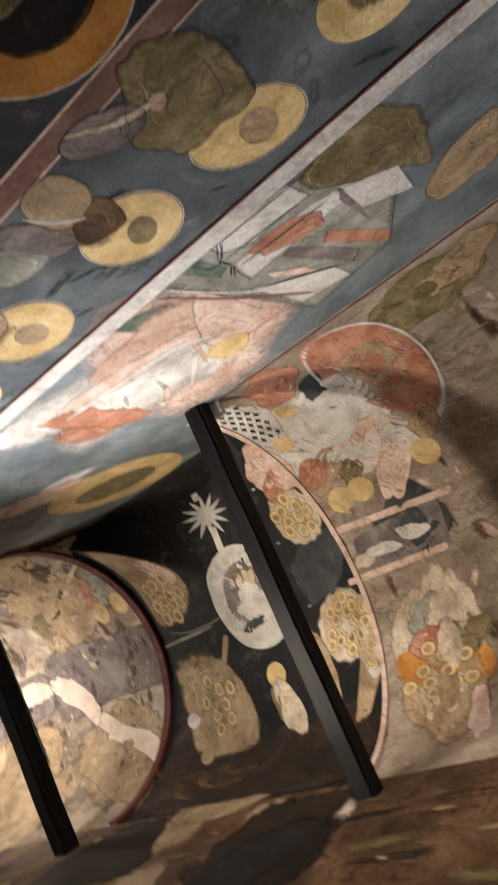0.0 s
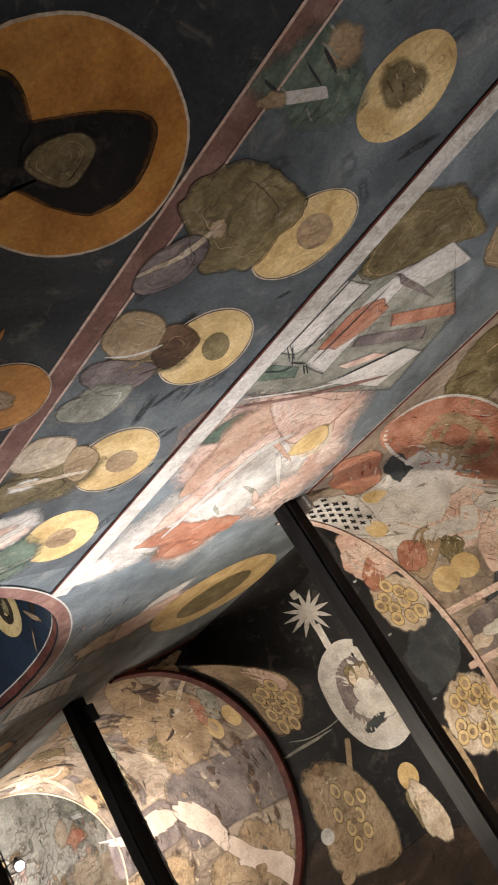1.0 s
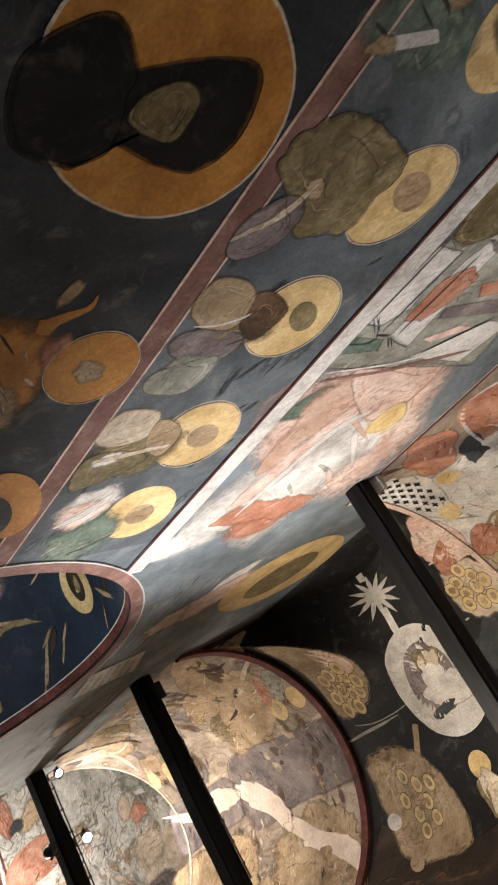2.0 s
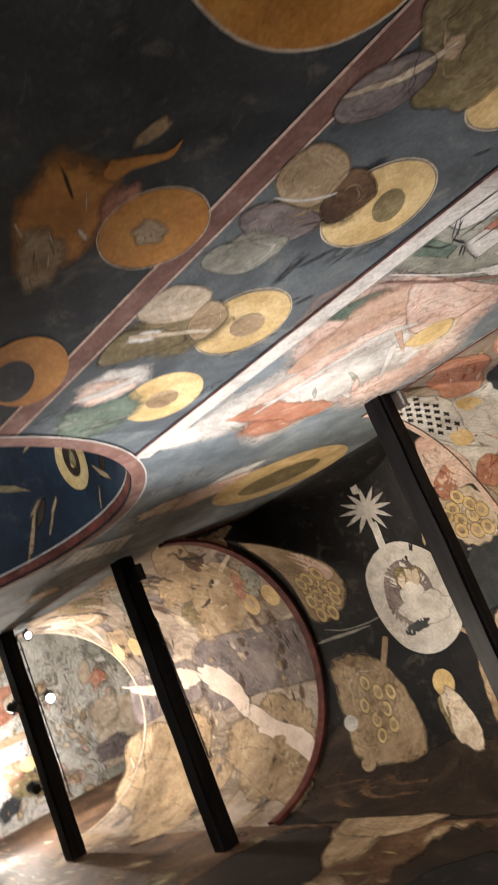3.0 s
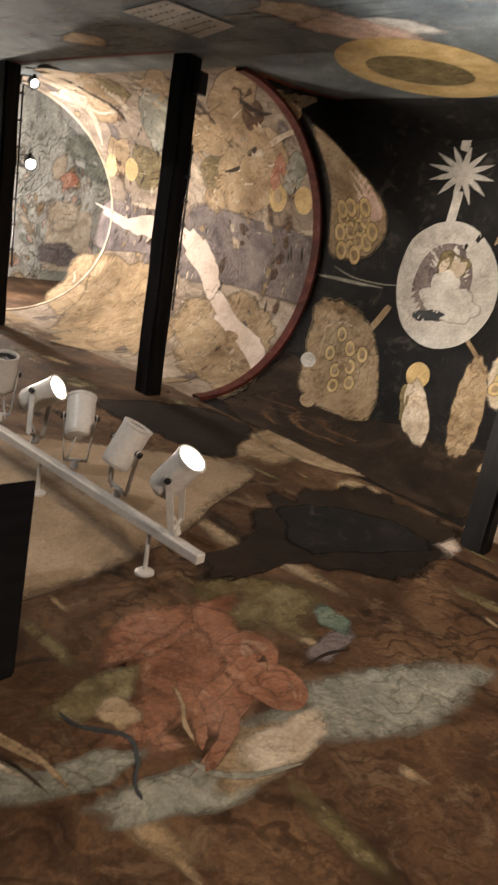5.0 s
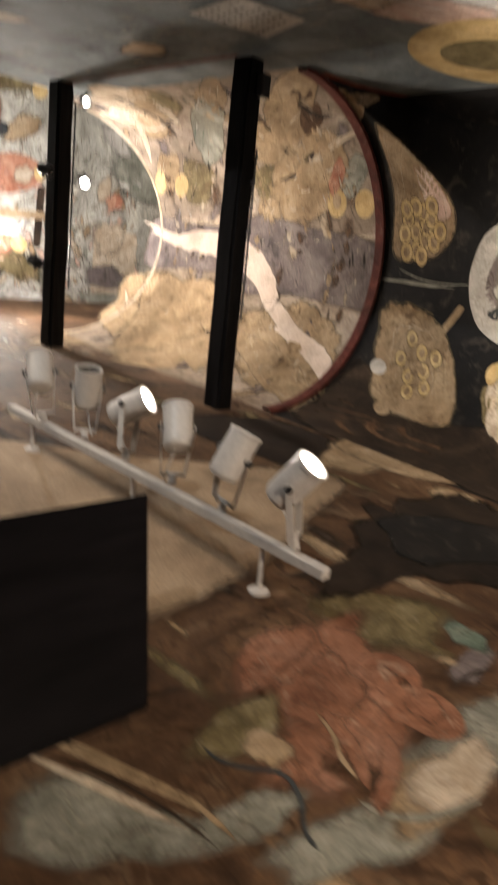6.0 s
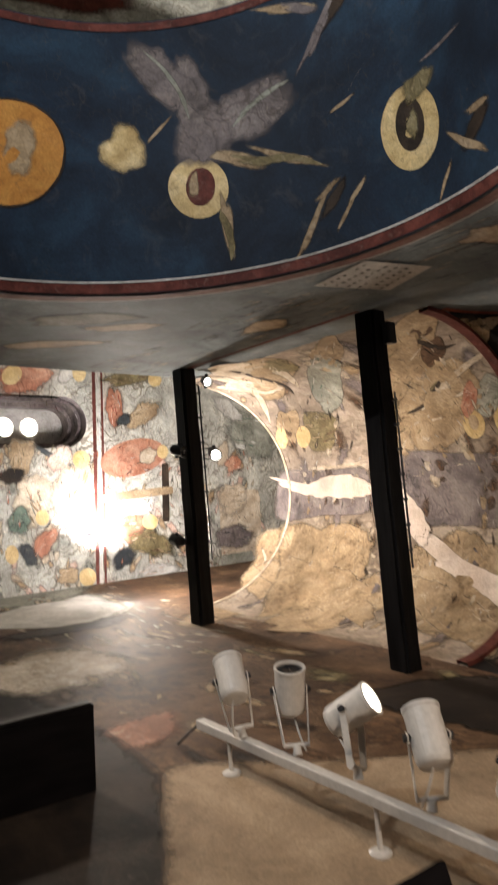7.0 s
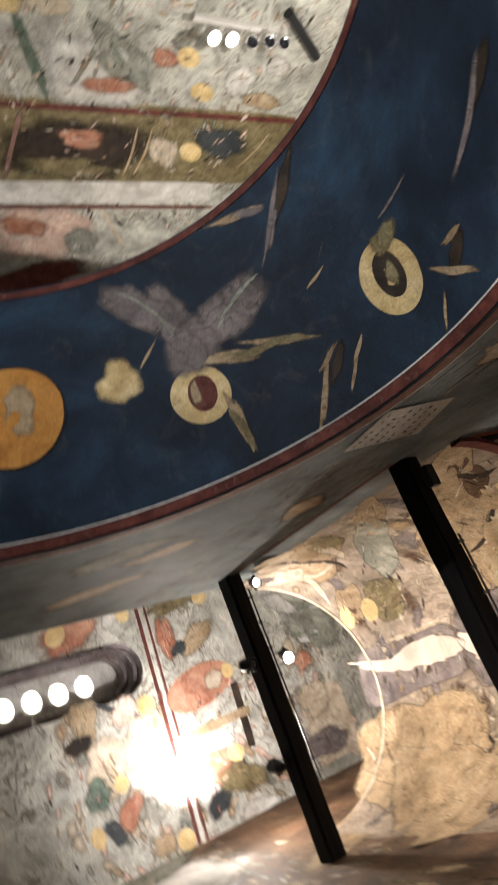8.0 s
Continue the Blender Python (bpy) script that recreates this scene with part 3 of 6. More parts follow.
def cluster(surface, u, v, au, av, bu, bv, layer=5, count=12, size=0.2):
    """Overlapping small gold rings, as in a painted crowd, each with a tan middle."""
    fn, owner = owner_of(surface, v)
    for name, m, q0, q1, ly in (("painted_rings", "gold", 1.0, 0.55, layer), ("painted_outline", "umber", 1.08, 1.0, layer + 1), ("painted_centres", "tan", 0.5, 0.0, layer + 1)):
        rng = random.Random(int(1000 * abs(u + v)))
        bm = bmesh.new()
        fade = bm.verts.layers.float.new("fade")
        for k in range(count):
            a = k * 2.4
            r = 0.86 * math.sqrt((k + 0.5) / count)
            i, j = r * math.cos(a) + rng.uniform(-0.08, 0.08), r * math.sin(a) + rng.uniform(-0.08, 0.08)
            uu, vv = u + i * au + j * bu, v + i * av + j * bv
            off = 0.0014 + 0.0005 * ly + 0.0001 * k
            shape(bm, fade, fn, "disc", uu, vv, size * q0 * au, size * q0 * av, size * q0 * bu, size * q0 * bv, off, k, q1 / q0)
        part(name, bm, m, owner)


FOLD = {m: ("cream", "umber") for m in M}
FOLD |= {"white": ("stone", "rose"), "rose": ("white", "salmon"), "cream": ("stone", "tan"), "terracotta": ("rose", "red"), "salmon": ("rose", "terracotta"), "tan": ("cream", "olive"),
         "olive": ("tan", "brown"), "mauve": ("stone", "slate"), "green": ("stone", "slate"), "umber": ("olive", "black"), "stone": ("white", "green"),
         "brown": ("tan", "umber"), "russet": ("salmon", "umber"), "soot": ("umber", "black"), "red": ("terracotta", "maroon")}


def band(surface, name, material, u0, u1, v0, v1, layer=1, nu=24, nv=1):
    """A straight painted band in the surface's own measures."""
    fn, owner = (vault_point, vault_near) if surface == V else SURF[surface]
    bm = bmesh.new()
    sheet(bm, lambda u, v: fn(u, v, 0.001 + 0.0007 * layer), steps(u0, u1, nu), steps(v0, v1, nv))
    return part(name, bm, material, owner)


# ground tones and ruled bands of the left wall
NEAR = ARCH_Y - ARCH_R
band(L, "painted_ground", "slate", Y0, NEAR - 0.005, 0.02, 2.70, 0)
band(L, "painted_ground", "deepblue", Y0, NEAR - 0.005, 2.70, 3.46, 0)
band(L, "painted_band", "bandred", Y0, NEAR - 0.005, 2.685, 2.755, 2)
band(L, "painted_line", "rose", Y0, NEAR - 0.005, 2.675, 2.684, 3)
band(L, "painted_line", "rose", Y0, NEAR - 0.005, 2.757, 2.765, 3)
band(L, "painted_band", "white", Y0, 2.47, 3.455, 3.55, 9)
band(L, "painted_line", "maroon", Y0, 2.47, 3.440, 3.452, 10)
band(L, "painted_band", "maroon", Y0, 2.0, 4.93, 4.965, 2)
band(L, "painted_line", "white", Y0, 2.0, 4.917, 4.928, 3)
band(L, "painted_band", "maroon", 4.35, 5.98, 4.62, 4.66, 2)
# arch border
def arch_border(r0, r1, material, layer, name):
    bm = bmesh.new()
    sheet(bm, lambda p, r: Vector((XL + 0.001 + 0.0007 * layer, ARCH_Y + r * math.cos(p), ARCH_Z + r * math.sin(p))), steps(0, math.pi, 64), [r0, r1])
    part(name, bm, material, wall_left)


arch_border(ARCH_R + 0.0, ARCH_R + 0.062, "bandred", 11, "painted_border")
arch_border(ARCH_R + 0.064, ARCH_R + 0.072, "white", 12, "painted_line")
for x0, x1, m in ((XL - 0.05, XL - 0.004, "maroon"), (XL - 0.062, XL - 0.054, "white"), (XBACK + 0.01, XBACK + 0.05, "maroon")):
    bm = bmesh.new()
    sheet(bm, lambda x, p: soffit_point(x, p, 0.005), [x0, x1], steps(0, math.pi, 64))
    part("painted_border", bm, m, soffit)
# lunette border and ground above the arch
bm = bmesh.new()
sheet(bm, lambda p, k: Vector((XL + 0.006, GC + (0.93 - 0.045 * k) * math.cos(p), 5.05 + (0.97 - 0.045 * k) * math.sin(p))), steps(0.02, math.pi - 0.02, 48), [0, 1])
part("painted_border", bm, "red", wall_left)


# transverse ribs, slightly proud
def rib(y0, y1, material, owner, depth=0.02):
    bm = bmesh.new()
    ts = steps(0.0, math.pi, 72)
    sheet(bm, lambda t, k: (vault_point(t, y0) if k == 0 else vault_point(t, y0, depth) if k == 1 else vault_point(t, y1, depth) if k == 2 else vault_point(t, y1)),
          ts, [0, 1, 2, 3])
    part("rib", bm, material, owner, "dark red painted rib along the vault's edge")


rib(4.10, 4.165, "maroon", vault_far, 0.025)
rib(2.215, 2.25, "rose", vault_near, 0.012)
rib(6.395, 6.42, "cream", vault_far, 0.008)
# groin lines of the cross vault
for sx in (-1,):
    for sy in (-1, 1):
        bm = bmesh.new()
        def groin(s, k, sx=sx, sy=sy):
            y = GC + sy * 0.92 * (0.12 + 0.87 * s) + 0.012 * k
            zt = 5.05 + 0.97 * math.sqrt(max(0.0, 1 - ((y - GC) / 0.93) ** 2))
            q = math.asin(max(0.0, min(1.0, (zt - ZS) / (CROWN - ZS))))
            th = q if sx < 0 else math.pi - q
            return vault_point(th, y, 0.008)
        sheet(bm, groin, steps(0.45, 1, 24), [-1, 1])
        part("painted_line", bm, "terracotta", vault_cross)

# left wall: horizontal bands are set apart; here discs, robes and scenes
paint(L, "painted_disc", "orange", "disc", 0.524, 2.395, -0.114, 0.229, 0.207, 0.151, 2)
paint(L, "painted_line", "cream", "ring:0.975", 0.524, 2.395, -0.115, 0.231, 0.211, 0.153, 3)
paint(L, "painted_robe", "terracotta", "rag", 1.180, 2.478, -0.040, 0.035, 0.101, 0.063, 4)
paint(L, "painted_disc", "gold", "disc", 0.085, 3.138, -0.143, 0.012, 0.009, 0.148, 2)
paint(L, "painted_disc", "gold", "disc", 0.518, 3.203, -0.153, 0.070, 0.042, 0.142, 2)
paint(L, "painted_disc", "gold", "disc", 0.961, 3.175, -0.130, 0.090, 0.086, 0.149, 2)
paint(L, "painted_disc", "gold", "disc", 1.500, 3.184, -0.115, 0.108, 0.120, 0.141, 2)
paint(L, "painted_disc", "gold", "disc", 1.954, 3.217, -0.098, 0.115, 0.141, 0.131, 2)
paint(L, "painted_line", "cream", "ring:0.975", 0.518, 3.203, -0.158, 0.073, 0.047, 0.151, 3)
paint(L, "painted_line", "cream", "ring:0.975", 0.961, 3.175, -0.135, 0.094, 0.093, 0.159, 3)
paint(L, "painted_line", "cream", "ring:0.975", 1.500, 3.184, -0.121, 0.109, 0.131, 0.152, 3)
paint(L, "painted_patch", "tan", "disc", 0.497, 3.225, -0.054, 0.013, 0.020, 0.079, 3)
paint(L, "painted_stroke", "white", "rag", 0.677, 2.834, -0.076, 0.045, 0.012, 0.024, 5)
paint(L, "painted_patch", "tan", "rag", 0.573, 2.875, -0.027, 0.009, 0.017, 0.034, 5)
paint(L, "painted_robe", "olive", "rag", 1.034, 2.959, -0.075, 0.159, 0.086, 0.090, 3, 1)
paint(L, "painted_patch", "olive", "disc", 0.951, 3.209, -0.038, 0.028, 0.042, 0.063, 4)
paint(L, "painted_scroll", "stone", "rag", 1.196, 2.893, -0.049, 0.093, 0.062, 0.057, 4)
paint(L, "painted_robe", "olive", "rag", 1.557, 2.959, -0.074, 0.169, 0.123, 0.085, 3, 1)
paint(L, "painted_scroll", "white", "rag", 1.594, 2.853, -0.021, 0.048, 0.031, 0.023, 5)
paint(L, "painted_patch", "tan", "disc", 1.505, 3.209, -0.035, 0.048, 0.051, 0.056, 4)
paint(L, "painted_stroke", "white", "rag", 1.858, 2.923, -0.083, 0.098, 0.100, 0.075, 4)
paint(L, "painted_robe", "green", "rag", 2.083, 3.015, -0.121, 0.133, 0.142, 0.097, 3, 1)
paint(L, "painted_patch", "tan", "disc", 1.963, 3.222, -0.034, 0.050, 0.056, 0.050, 4)
paint(L, "painted_robe", "green", "rag", 0.188, 2.857, -0.116, 0.091, 0.047, 0.168, 3, 1)
paint(L, "painted_book", "white", "rect", 0.219, 2.844, -0.030, 0.053, 0.009, 0.017, 5)
paint(L, "painted_patch", "tan", "rag", 0.263, 2.766, -0.027, 0.035, 0.012, 0.024, 5)
paint(L, "painted_robe", "tan", "rag", 0.098, 2.844, -0.049, 0.015, 0.017, 0.062, 4)
paint(L, "painted_patch", "olive", "rag", 0.082, 3.116, -0.056, 0.032, 0.019, 0.102, 4, 1)
paint(L, "painted_stroke", "tan", "rag", 0.971, 2.408, -0.044, 0.021, 0.018, 0.014, 3)
paint(L, "painted_hill", "rose", "rag", 1.537, 4.214, -0.414, 0.343, 0.447, 0.742, 2, 1)
paint(L, "painted_disc", "cream", "disc", 1.436, 4.357, -0.091, 0.070, 0.119, 0.209, 5)
# the wall above and beyond the arch
paint(L, "painted_disc", "gold", "disc", 3.062, 5.143, -0.341, 0.325, 0.252, 0.389, 3)
paint(L, "painted_disc", "olive", "disc", 3.086, 5.150, -0.223, 0.180, 0.126, 0.192, 4)
paint(L, "painted_stroke", "white", "rag", 2.903, 4.506, -0.164, 0.113, 0.056, 0.086, 3)
paint(L, "painted_robe", "rose", "rag", 3.132, 4.471, -0.280, 0.321, 0.101, 0.131, 3, 1)
paint(L, "painted_robe", "cream", "rag", 3.291, 4.260, -0.136, 0.104, 0.090, 0.103, 3)
paint(L, "painted_robe", "white", "rag", 2.014, 4.058, -0.427, 0.136, 0.192, 0.434, 3, 1)
paint(L, "painted_robe", "terracotta", "rag", 2.204, 4.157, -0.141, 0.150, 0.089, 0.174, 5, 1)
paint(L, "painted_stroke", "tan", "rag", 4.825, 4.369, -0.133, 0.097, 0.109, 0.111, 2)
paint(L, "painted_stroke", "cream", "rag", 5.158, 3.630, -0.144, 0.196, 0.066, 0.045, 2)
paint(L, "painted_stroke", "cream", "rag", 5.648, 3.411, -0.167, 0.269, 0.080, 0.042, 2)
paint(L, "painted_stroke", "stone", "rag", 5.103, 3.361, -0.187, 0.253, 0.106, 0.062, 2)
# near vault
paint(V, "painted_disc", "terracotta", "disc", 0.541, 1.268, 0.377, -0.216, -0.275, -0.178, 2, 1)
paint(V, "painted_disc", "tan", "disc", 0.590, 1.269, 0.186, -0.107, -0.161, -0.123, 3, 1)
paint(V, "painted_line", "white", "ring:0.94", 0.590, 1.269, 0.381, -0.225, -0.318, -0.201, 4)
paint(V, "painted_cloud", "white", "rag", 0.829, 1.716, 0.344, -0.297, 0.203, 0.390, 2, 1)
paint(V, "painted_cloud", "rose", "rag", 1.025, 1.681, 0.092, -0.184, 0.157, 0.184, 3, 1)
paint(V, "painted_cloth", "white", "rag", 0.420, 2.108, 0.288, -0.073, 0.140, 0.158, 3)
paint(V, "painted_robe", "terracotta", "rag", 0.243, 1.750, 0.133, -0.122, 0.164, 0.133, 4, 1)
paint(V, "painted_robe", "slate", "rag", 0.472, 1.618, 0.098, -0.035, 0.093, 0.094, 4)
paint(V, "painted_hill", "olive", "rag", 0.327, 0.780, 0.123, -0.290, 0.177, 0.220, 2, 1)
paint(V, "painted_hill", "tan", "rag", 0.265, 0.514, 0.047, -0.185, 0.175, 0.156, 3, 1)
paint(V, "painted_disc", "gold", "disc", 0.517, 1.879, 0.058, -0.049, 0.039, 0.041, 5)
paint(V, "painted_disc", "gold", "disc", 0.717, 2.087, 0.061, -0.036, 0.041, 0.056, 5)
paint(V, "painted_robe", "tan", "rag", 1.030, 2.019, 0.082, -0.054, 0.101, 0.168, 4, 1)
paint(V, "painted_robe", "terracotta", "rag", 1.017, 2.091, 0.083, -0.039, 0.079, 0.109, 5, 1)
paint(V, "painted_robe", "olive", "rag", 1.110, 1.865, 0.054, -0.042, 0.066, 0.092, 4, 1)
paint(V, "painted_disc", "gold", "disc", 1.246, 2.052, 0.051, -0.067, 0.063, 0.068, 6)
paint(V, "painted_disc", "gold", "disc", 1.242, 1.887, 0.052, -0.067, 0.059, 0.063, 6)
paint(V, "painted_disc", "gold", "disc", 1.215, 1.370, 0.056, -0.070, 0.060, 0.062, 6)
paint(V, "painted_robe", "rose", "rag", 1.236, 1.616, 0.093, -0.045, 0.129, 0.170, 5, 1)
paint(V, "painted_robe", "white", "rag", 1.068, 1.450, 0.112, -0.066, 0.061, 0.061, 5)
paint(V, "painted_robe", "tan", "rag", 1.060, 1.266, 0.069, -0.061, 0.080, 0.087, 5, 1)
paint(V, "painted_band", "mauve", "rect", 1.617, 1.833, -0.014, -0.334, 0.136, 0.024, 2)
paint(V, "painted_line", "rose", "rect", 1.441, 1.812, 0.032, -0.449, 0.021, 0.006, 3)
paint(V, "painted_line", "rose", "rect", 1.745, 1.937, 0.006, -0.376, 0.021, 0.003, 3)
paint(V, "painted_stroke", "white", "rag", 1.623, 1.973, 0.015, -0.122, 0.040, 0.011, 4)
paint(V, "painted_stroke", "white", "rag", 1.596, 1.727, 0.020, -0.112, 0.047, 0.018, 4)
paint(V, "painted_stroke", "cream", "rag", 1.644, 2.128, -0.009, -0.100, 0.043, -0.002, 4)
paint(V, "painted_cloud", "cream", "lobe", 2.144, 1.949, 0.082, -0.170, 0.228, 0.140, 2, 1)
paint(V, "painted_ground", "slate", "rag", 1.544, 1.682, -0.049, -0.257, -0.214, 0.025, 1)
paint(V, "painted_cloud", "cream", "lobe", 2.314, 1.776, 0.007, -0.253, 0.523, 0.079, 2, 1)
paint(V, "painted_cloud", "tan", "rag", 2.545, 1.820, 0.042, -0.271, 0.344, -0.004, 3, 1)
paint(V, "painted_disc", "orange", "disc", 2.361, 2.036, 0.048, -0.107, 0.100, 0.023, 4)
paint(V, "painted_disc", "orange", "disc", 2.460, 1.808, 0.051, -0.117, 0.118, 0.022, 4)
paint(V, "painted_disc", "orange", "disc", 2.442, 1.573, 0.035, -0.061, 0.098, 0.019, 4)
paint(V, "painted_robe", "rose", "rag", 2.747, 1.627, 0.019, -0.064, 0.199, 0.006, 4, 1)
paint(V, "painted_robe", "terracotta", "rag", 2.251, 1.873, 0.041, -0.140, 0.108, 0.046, 5, 1)
paint(V, "painted_robe", "stone", "rag", 2.084, 1.855, 0.014, -0.152, 0.123, 0.051, 4)
paint(V, "painted_robe", "olive", "rag", 2.250, 1.645, 0.010, -0.142, 0.123, 0.043, 4, 1)
# cross vault: clusters on the spandrels, star, medallion
paint(V, "painted_robe", "rose", "rag", 0.813, 2.355, 0.188, 0.006, 0.089, 0.158, 3, 1)
paint(V, "painted_robe", "terracotta", "rag", 0.966, 2.404, 0.093, -0.006, 0.063, 0.108, 4, 1)
paint(V, "painted_cloud", "cream", "lobe", 1.203, 2.418, 0.126, -0.143, 0.176, 0.123, 3)
paint(V, "painted_ground", "slate", "rag", 1.568, 2.453, 0.126, -0.142, 0.189, 0.250, 2)
paint(V, "painted_cloud", "cream", "lobe", 1.982, 2.437, 0.059, -0.220, 0.240, 0.071, 3)
paint(V, "painted_robe", "tan", "rag", 2.384, 2.350, -0.006, -0.082, 0.289, 0.055, 3, 1)
paint(V, "painted_dot", "white", "disc", 2.313, 2.299, 0.015, -0.044, 0.042, 0.014, 5)
paint(V, "painted_star", "white", "star", 0.836, 3.134, 0.050, -0.232, 0.229, 0.025, 4)
paint(V, "painted_ray", "white", "rect", 0.467, 3.149, 0.013, -0.031, 0.185, 0.004, 4)
paint(V, "painted_ray", "white", "rect", 1.076, 3.138, 0.004, -0.031, 0.107, 0.009, 4)
paint(V, "painted_medallion", "white", "disc", 1.561, 3.098, 0.014, -0.349, 0.394, 0.011, 4)
paint(V, "painted_medallion", "mauve", "disc", 1.552, 3.127, -0.017, -0.199, 0.250, 0.018, 5)
paint(V, "painted_patch", "white", "rag", 1.662, 3.054, -0.009, -0.225, 0.110, -0.007, 6)
paint(V, "painted_stroke", "slate", "rag", 1.765, 3.166, -0.029, -0.120, 0.038, -0.008, 7)
paint(V, "painted_patch", "olive", "rag", 1.438, 3.077, 0.000, -0.125, 0.089, 0.012, 6)
paint(V, "painted_stroke", "cream", "rag", 1.446, 3.130, -0.055, -0.029, 0.006, -0.029, 7)
paint(V, "painted_stroke", "cream", "rag", 1.450, 3.067, -0.062, -0.030, 0.005, -0.029, 7)
paint(V, "painted_stroke", "cream", "rag", 1.453, 3.013, -0.054, -0.028, 0.005, -0.028, 7)
paint(V, "painted_line", "tan", "rect", 2.005, 3.562, -0.242, -0.108, 0.007, -0.024, 3)
paint(V, "painted_line", "tan", "rect", 1.890, 2.806, 0.136, -0.165, 0.011, 0.008, 3)
paint(V, "painted_line", "stone", "rag", 1.669, 3.811, -0.006, -0.291, 0.013, 0.001, 3)
paint(V, "painted_disc", "gold", "disc", 2.148, 3.076, -0.005, -0.080, 0.088, -0.018, 4)
paint(V, "painted_robe", "cream", "rag", 2.387, 2.964, -0.030, -0.084, 0.238, -0.124, 5)
paint(V, "painted_robe", "olive", "rag", 2.336, 3.057, -0.013, -0.044, 0.160, -0.058, 4)
paint(V, "painted_cloud", "tan", "lobe", 2.261, 2.678, -0.009, -0.106, 0.363, -0.083, 3)
paint(V, "painted_dot", "white", "disc", 2.305, 3.860, -0.006, -0.061, 0.059, -0.025, 6)
paint(V, "painted_dot", "tan", "disc", 2.626, 3.638, -0.009, -0.053, 0.059, -0.034, 6)
paint(V, "painted_cloud", "cream", "lobe", 2.061, 2.313, -0.005, -0.100, 0.271, -0.002, 4)
paint(V, "painted_robe", "rose", "rag", 0.858, 2.280, 0.091, -0.088, 0.139, 0.057, 4, 1)
# far vault
paint(V, "painted_line", "cream", "rect", 1.451, 4.612, -0.069, -0.500, 0.016, -0.006, 2)
paint(V, "painted_line", "cream", "rect", 1.746, 4.558, -0.063, -0.460, 0.017, -0.005, 2)
paint(V, "painted_line", "cream", "rect", 1.401, 5.969, -0.007, -0.392, 0.020, 0.001, 2)
paint(V, "painted_robe", "tan", "rag", 0.948, 4.675, -0.255, -0.401, 0.336, 0.031, 2, 1)
paint(V, "painted_robe", "tan", "rag", 0.419, 4.569, -0.308, -0.473, 0.287, 0.127, 2, 1)
paint(V, "painted_robe", "brown", "rag", 0.505, 4.430, -0.065, -0.135, 0.116, 0.052, 3)
paint(V, "painted_robe", "brown", "rag", 0.323, 4.412, -0.033, -0.117, 0.077, 0.054, 3)
paint(V, "painted_robe", "terracotta", "rag", 0.985, 4.458, -0.104, -0.104, 0.102, 0.013, 4, 1)
paint(V, "painted_disc", "gold", "disc", 1.176, 4.491, -0.012, -0.083, 0.105, 0.009, 4)
paint(V, "painted_disc", "tan", "disc", 1.160, 4.488, -0.002, -0.039, 0.057, 0.007, 5)
paint(V, "painted_disc", "gold", "disc", 1.170, 4.254, -0.013, -0.083, 0.101, 0.006, 4)
paint(V, "painted_robe", "stone", "rag", 0.980, 4.291, -0.102, -0.124, 0.123, 0.006, 3, 1)
paint(V, "painted_robe", "tan", "rag", 0.406, 4.089, 0.037, -0.072, 0.203, 0.097, 2, 1)
paint(V, "painted_robe", "tan", "rag", 1.200, 5.081, -0.139, -0.194, 0.140, -0.012, 2, 1)
paint(V, "painted_robe", "olive", "rag", 1.023, 5.092, -0.049, -0.178, 0.134, 0.026, 2, 1)
paint(V, "painted_robe", "tan", "rag", 0.701, 4.970, -0.088, -0.277, 0.186, 0.069, 2, 1)
paint(V, "painted_cloud", "tan", "rag", 2.497, 4.775, 0.024, -0.285, 0.369, -0.302, 1, 1)
paint(V, "painted_cloud", "tan", "rag", 2.454, 6.002, -0.125, -0.493, 0.488, -0.499, 1, 1)
paint(V, "painted_robe", "tan", "rag", 0.242, 5.786, 0.189, -0.161, 0.286, 0.348, 2, 1)
paint(V, "painted_stroke", "cream", "rag", 0.398, 6.095, 0.171, -0.215, 0.082, 0.104, 3)
paint(V, "painted_stroke", "olive", "rag", 0.177, 5.649, 0.105, -0.231, 0.104, 0.133, 3)
paint(V, "painted_robe", "stone", "rag", 0.532, 5.396, 0.161, -0.049, 0.311, 0.315, 2, 1)
paint(V, "painted_robe", "cream", "rag", 0.046, 5.850, 0.189, -0.009, 0.159, 0.242, 3)
paint(V, "painted_robe", "tan", "rag", 0.953, 6.171, -0.056, -0.169, 0.215, 0.115, 3, 1)
paint(V, "painted_disc", "gold", "disc", 1.078, 6.062, -0.013, -0.087, 0.109, 0.040, 4)
paint(V, "painted_disc", "gold", "disc", 1.064, 6.314, -0.014, -0.078, 0.109, 0.045, 4)
paint(V, "painted_robe", "olive", "rag", 1.046, 5.849, -0.007, -0.225, 0.201, 0.065, 2, 1)
paint(V, "painted_robe", "tan", "rag", 0.246, 5.111, 0.076, -0.085, 0.259, 0.263, 2, 1)
# arch underside
paint(S, "painted_disc", "orange", "disc", -1.653, 0.218, -0.040, 0.184, 0.251, -0.006, 2)
paint(S, "painted_line", "umber", "ring:0.97", -1.653, 0.218, -0.041, 0.191, 0.262, -0.006, 3)
paint(S, "painted_patch", "tan", "rag", -1.684, 0.252, -0.043, 0.067, 0.134, 0.001, 3)
paint(S, "painted_disc", "gold", "disc", -1.484, 0.868, 0.023, 0.109, 0.148, -0.007, 3)
paint(S, "painted_patch", "maroon", "disc", -1.488, 0.876, 0.005, 0.053, 0.094, -0.004, 4)
paint(S, "painted_patch", "tan", "rag", -1.500, 0.852, -0.016, 0.021, 0.075, 0.001, 5)
paint(S, "painted_disc", "gold", "rag", -1.704, 0.615, -0.008, 0.088, 0.124, -0.000, 3)
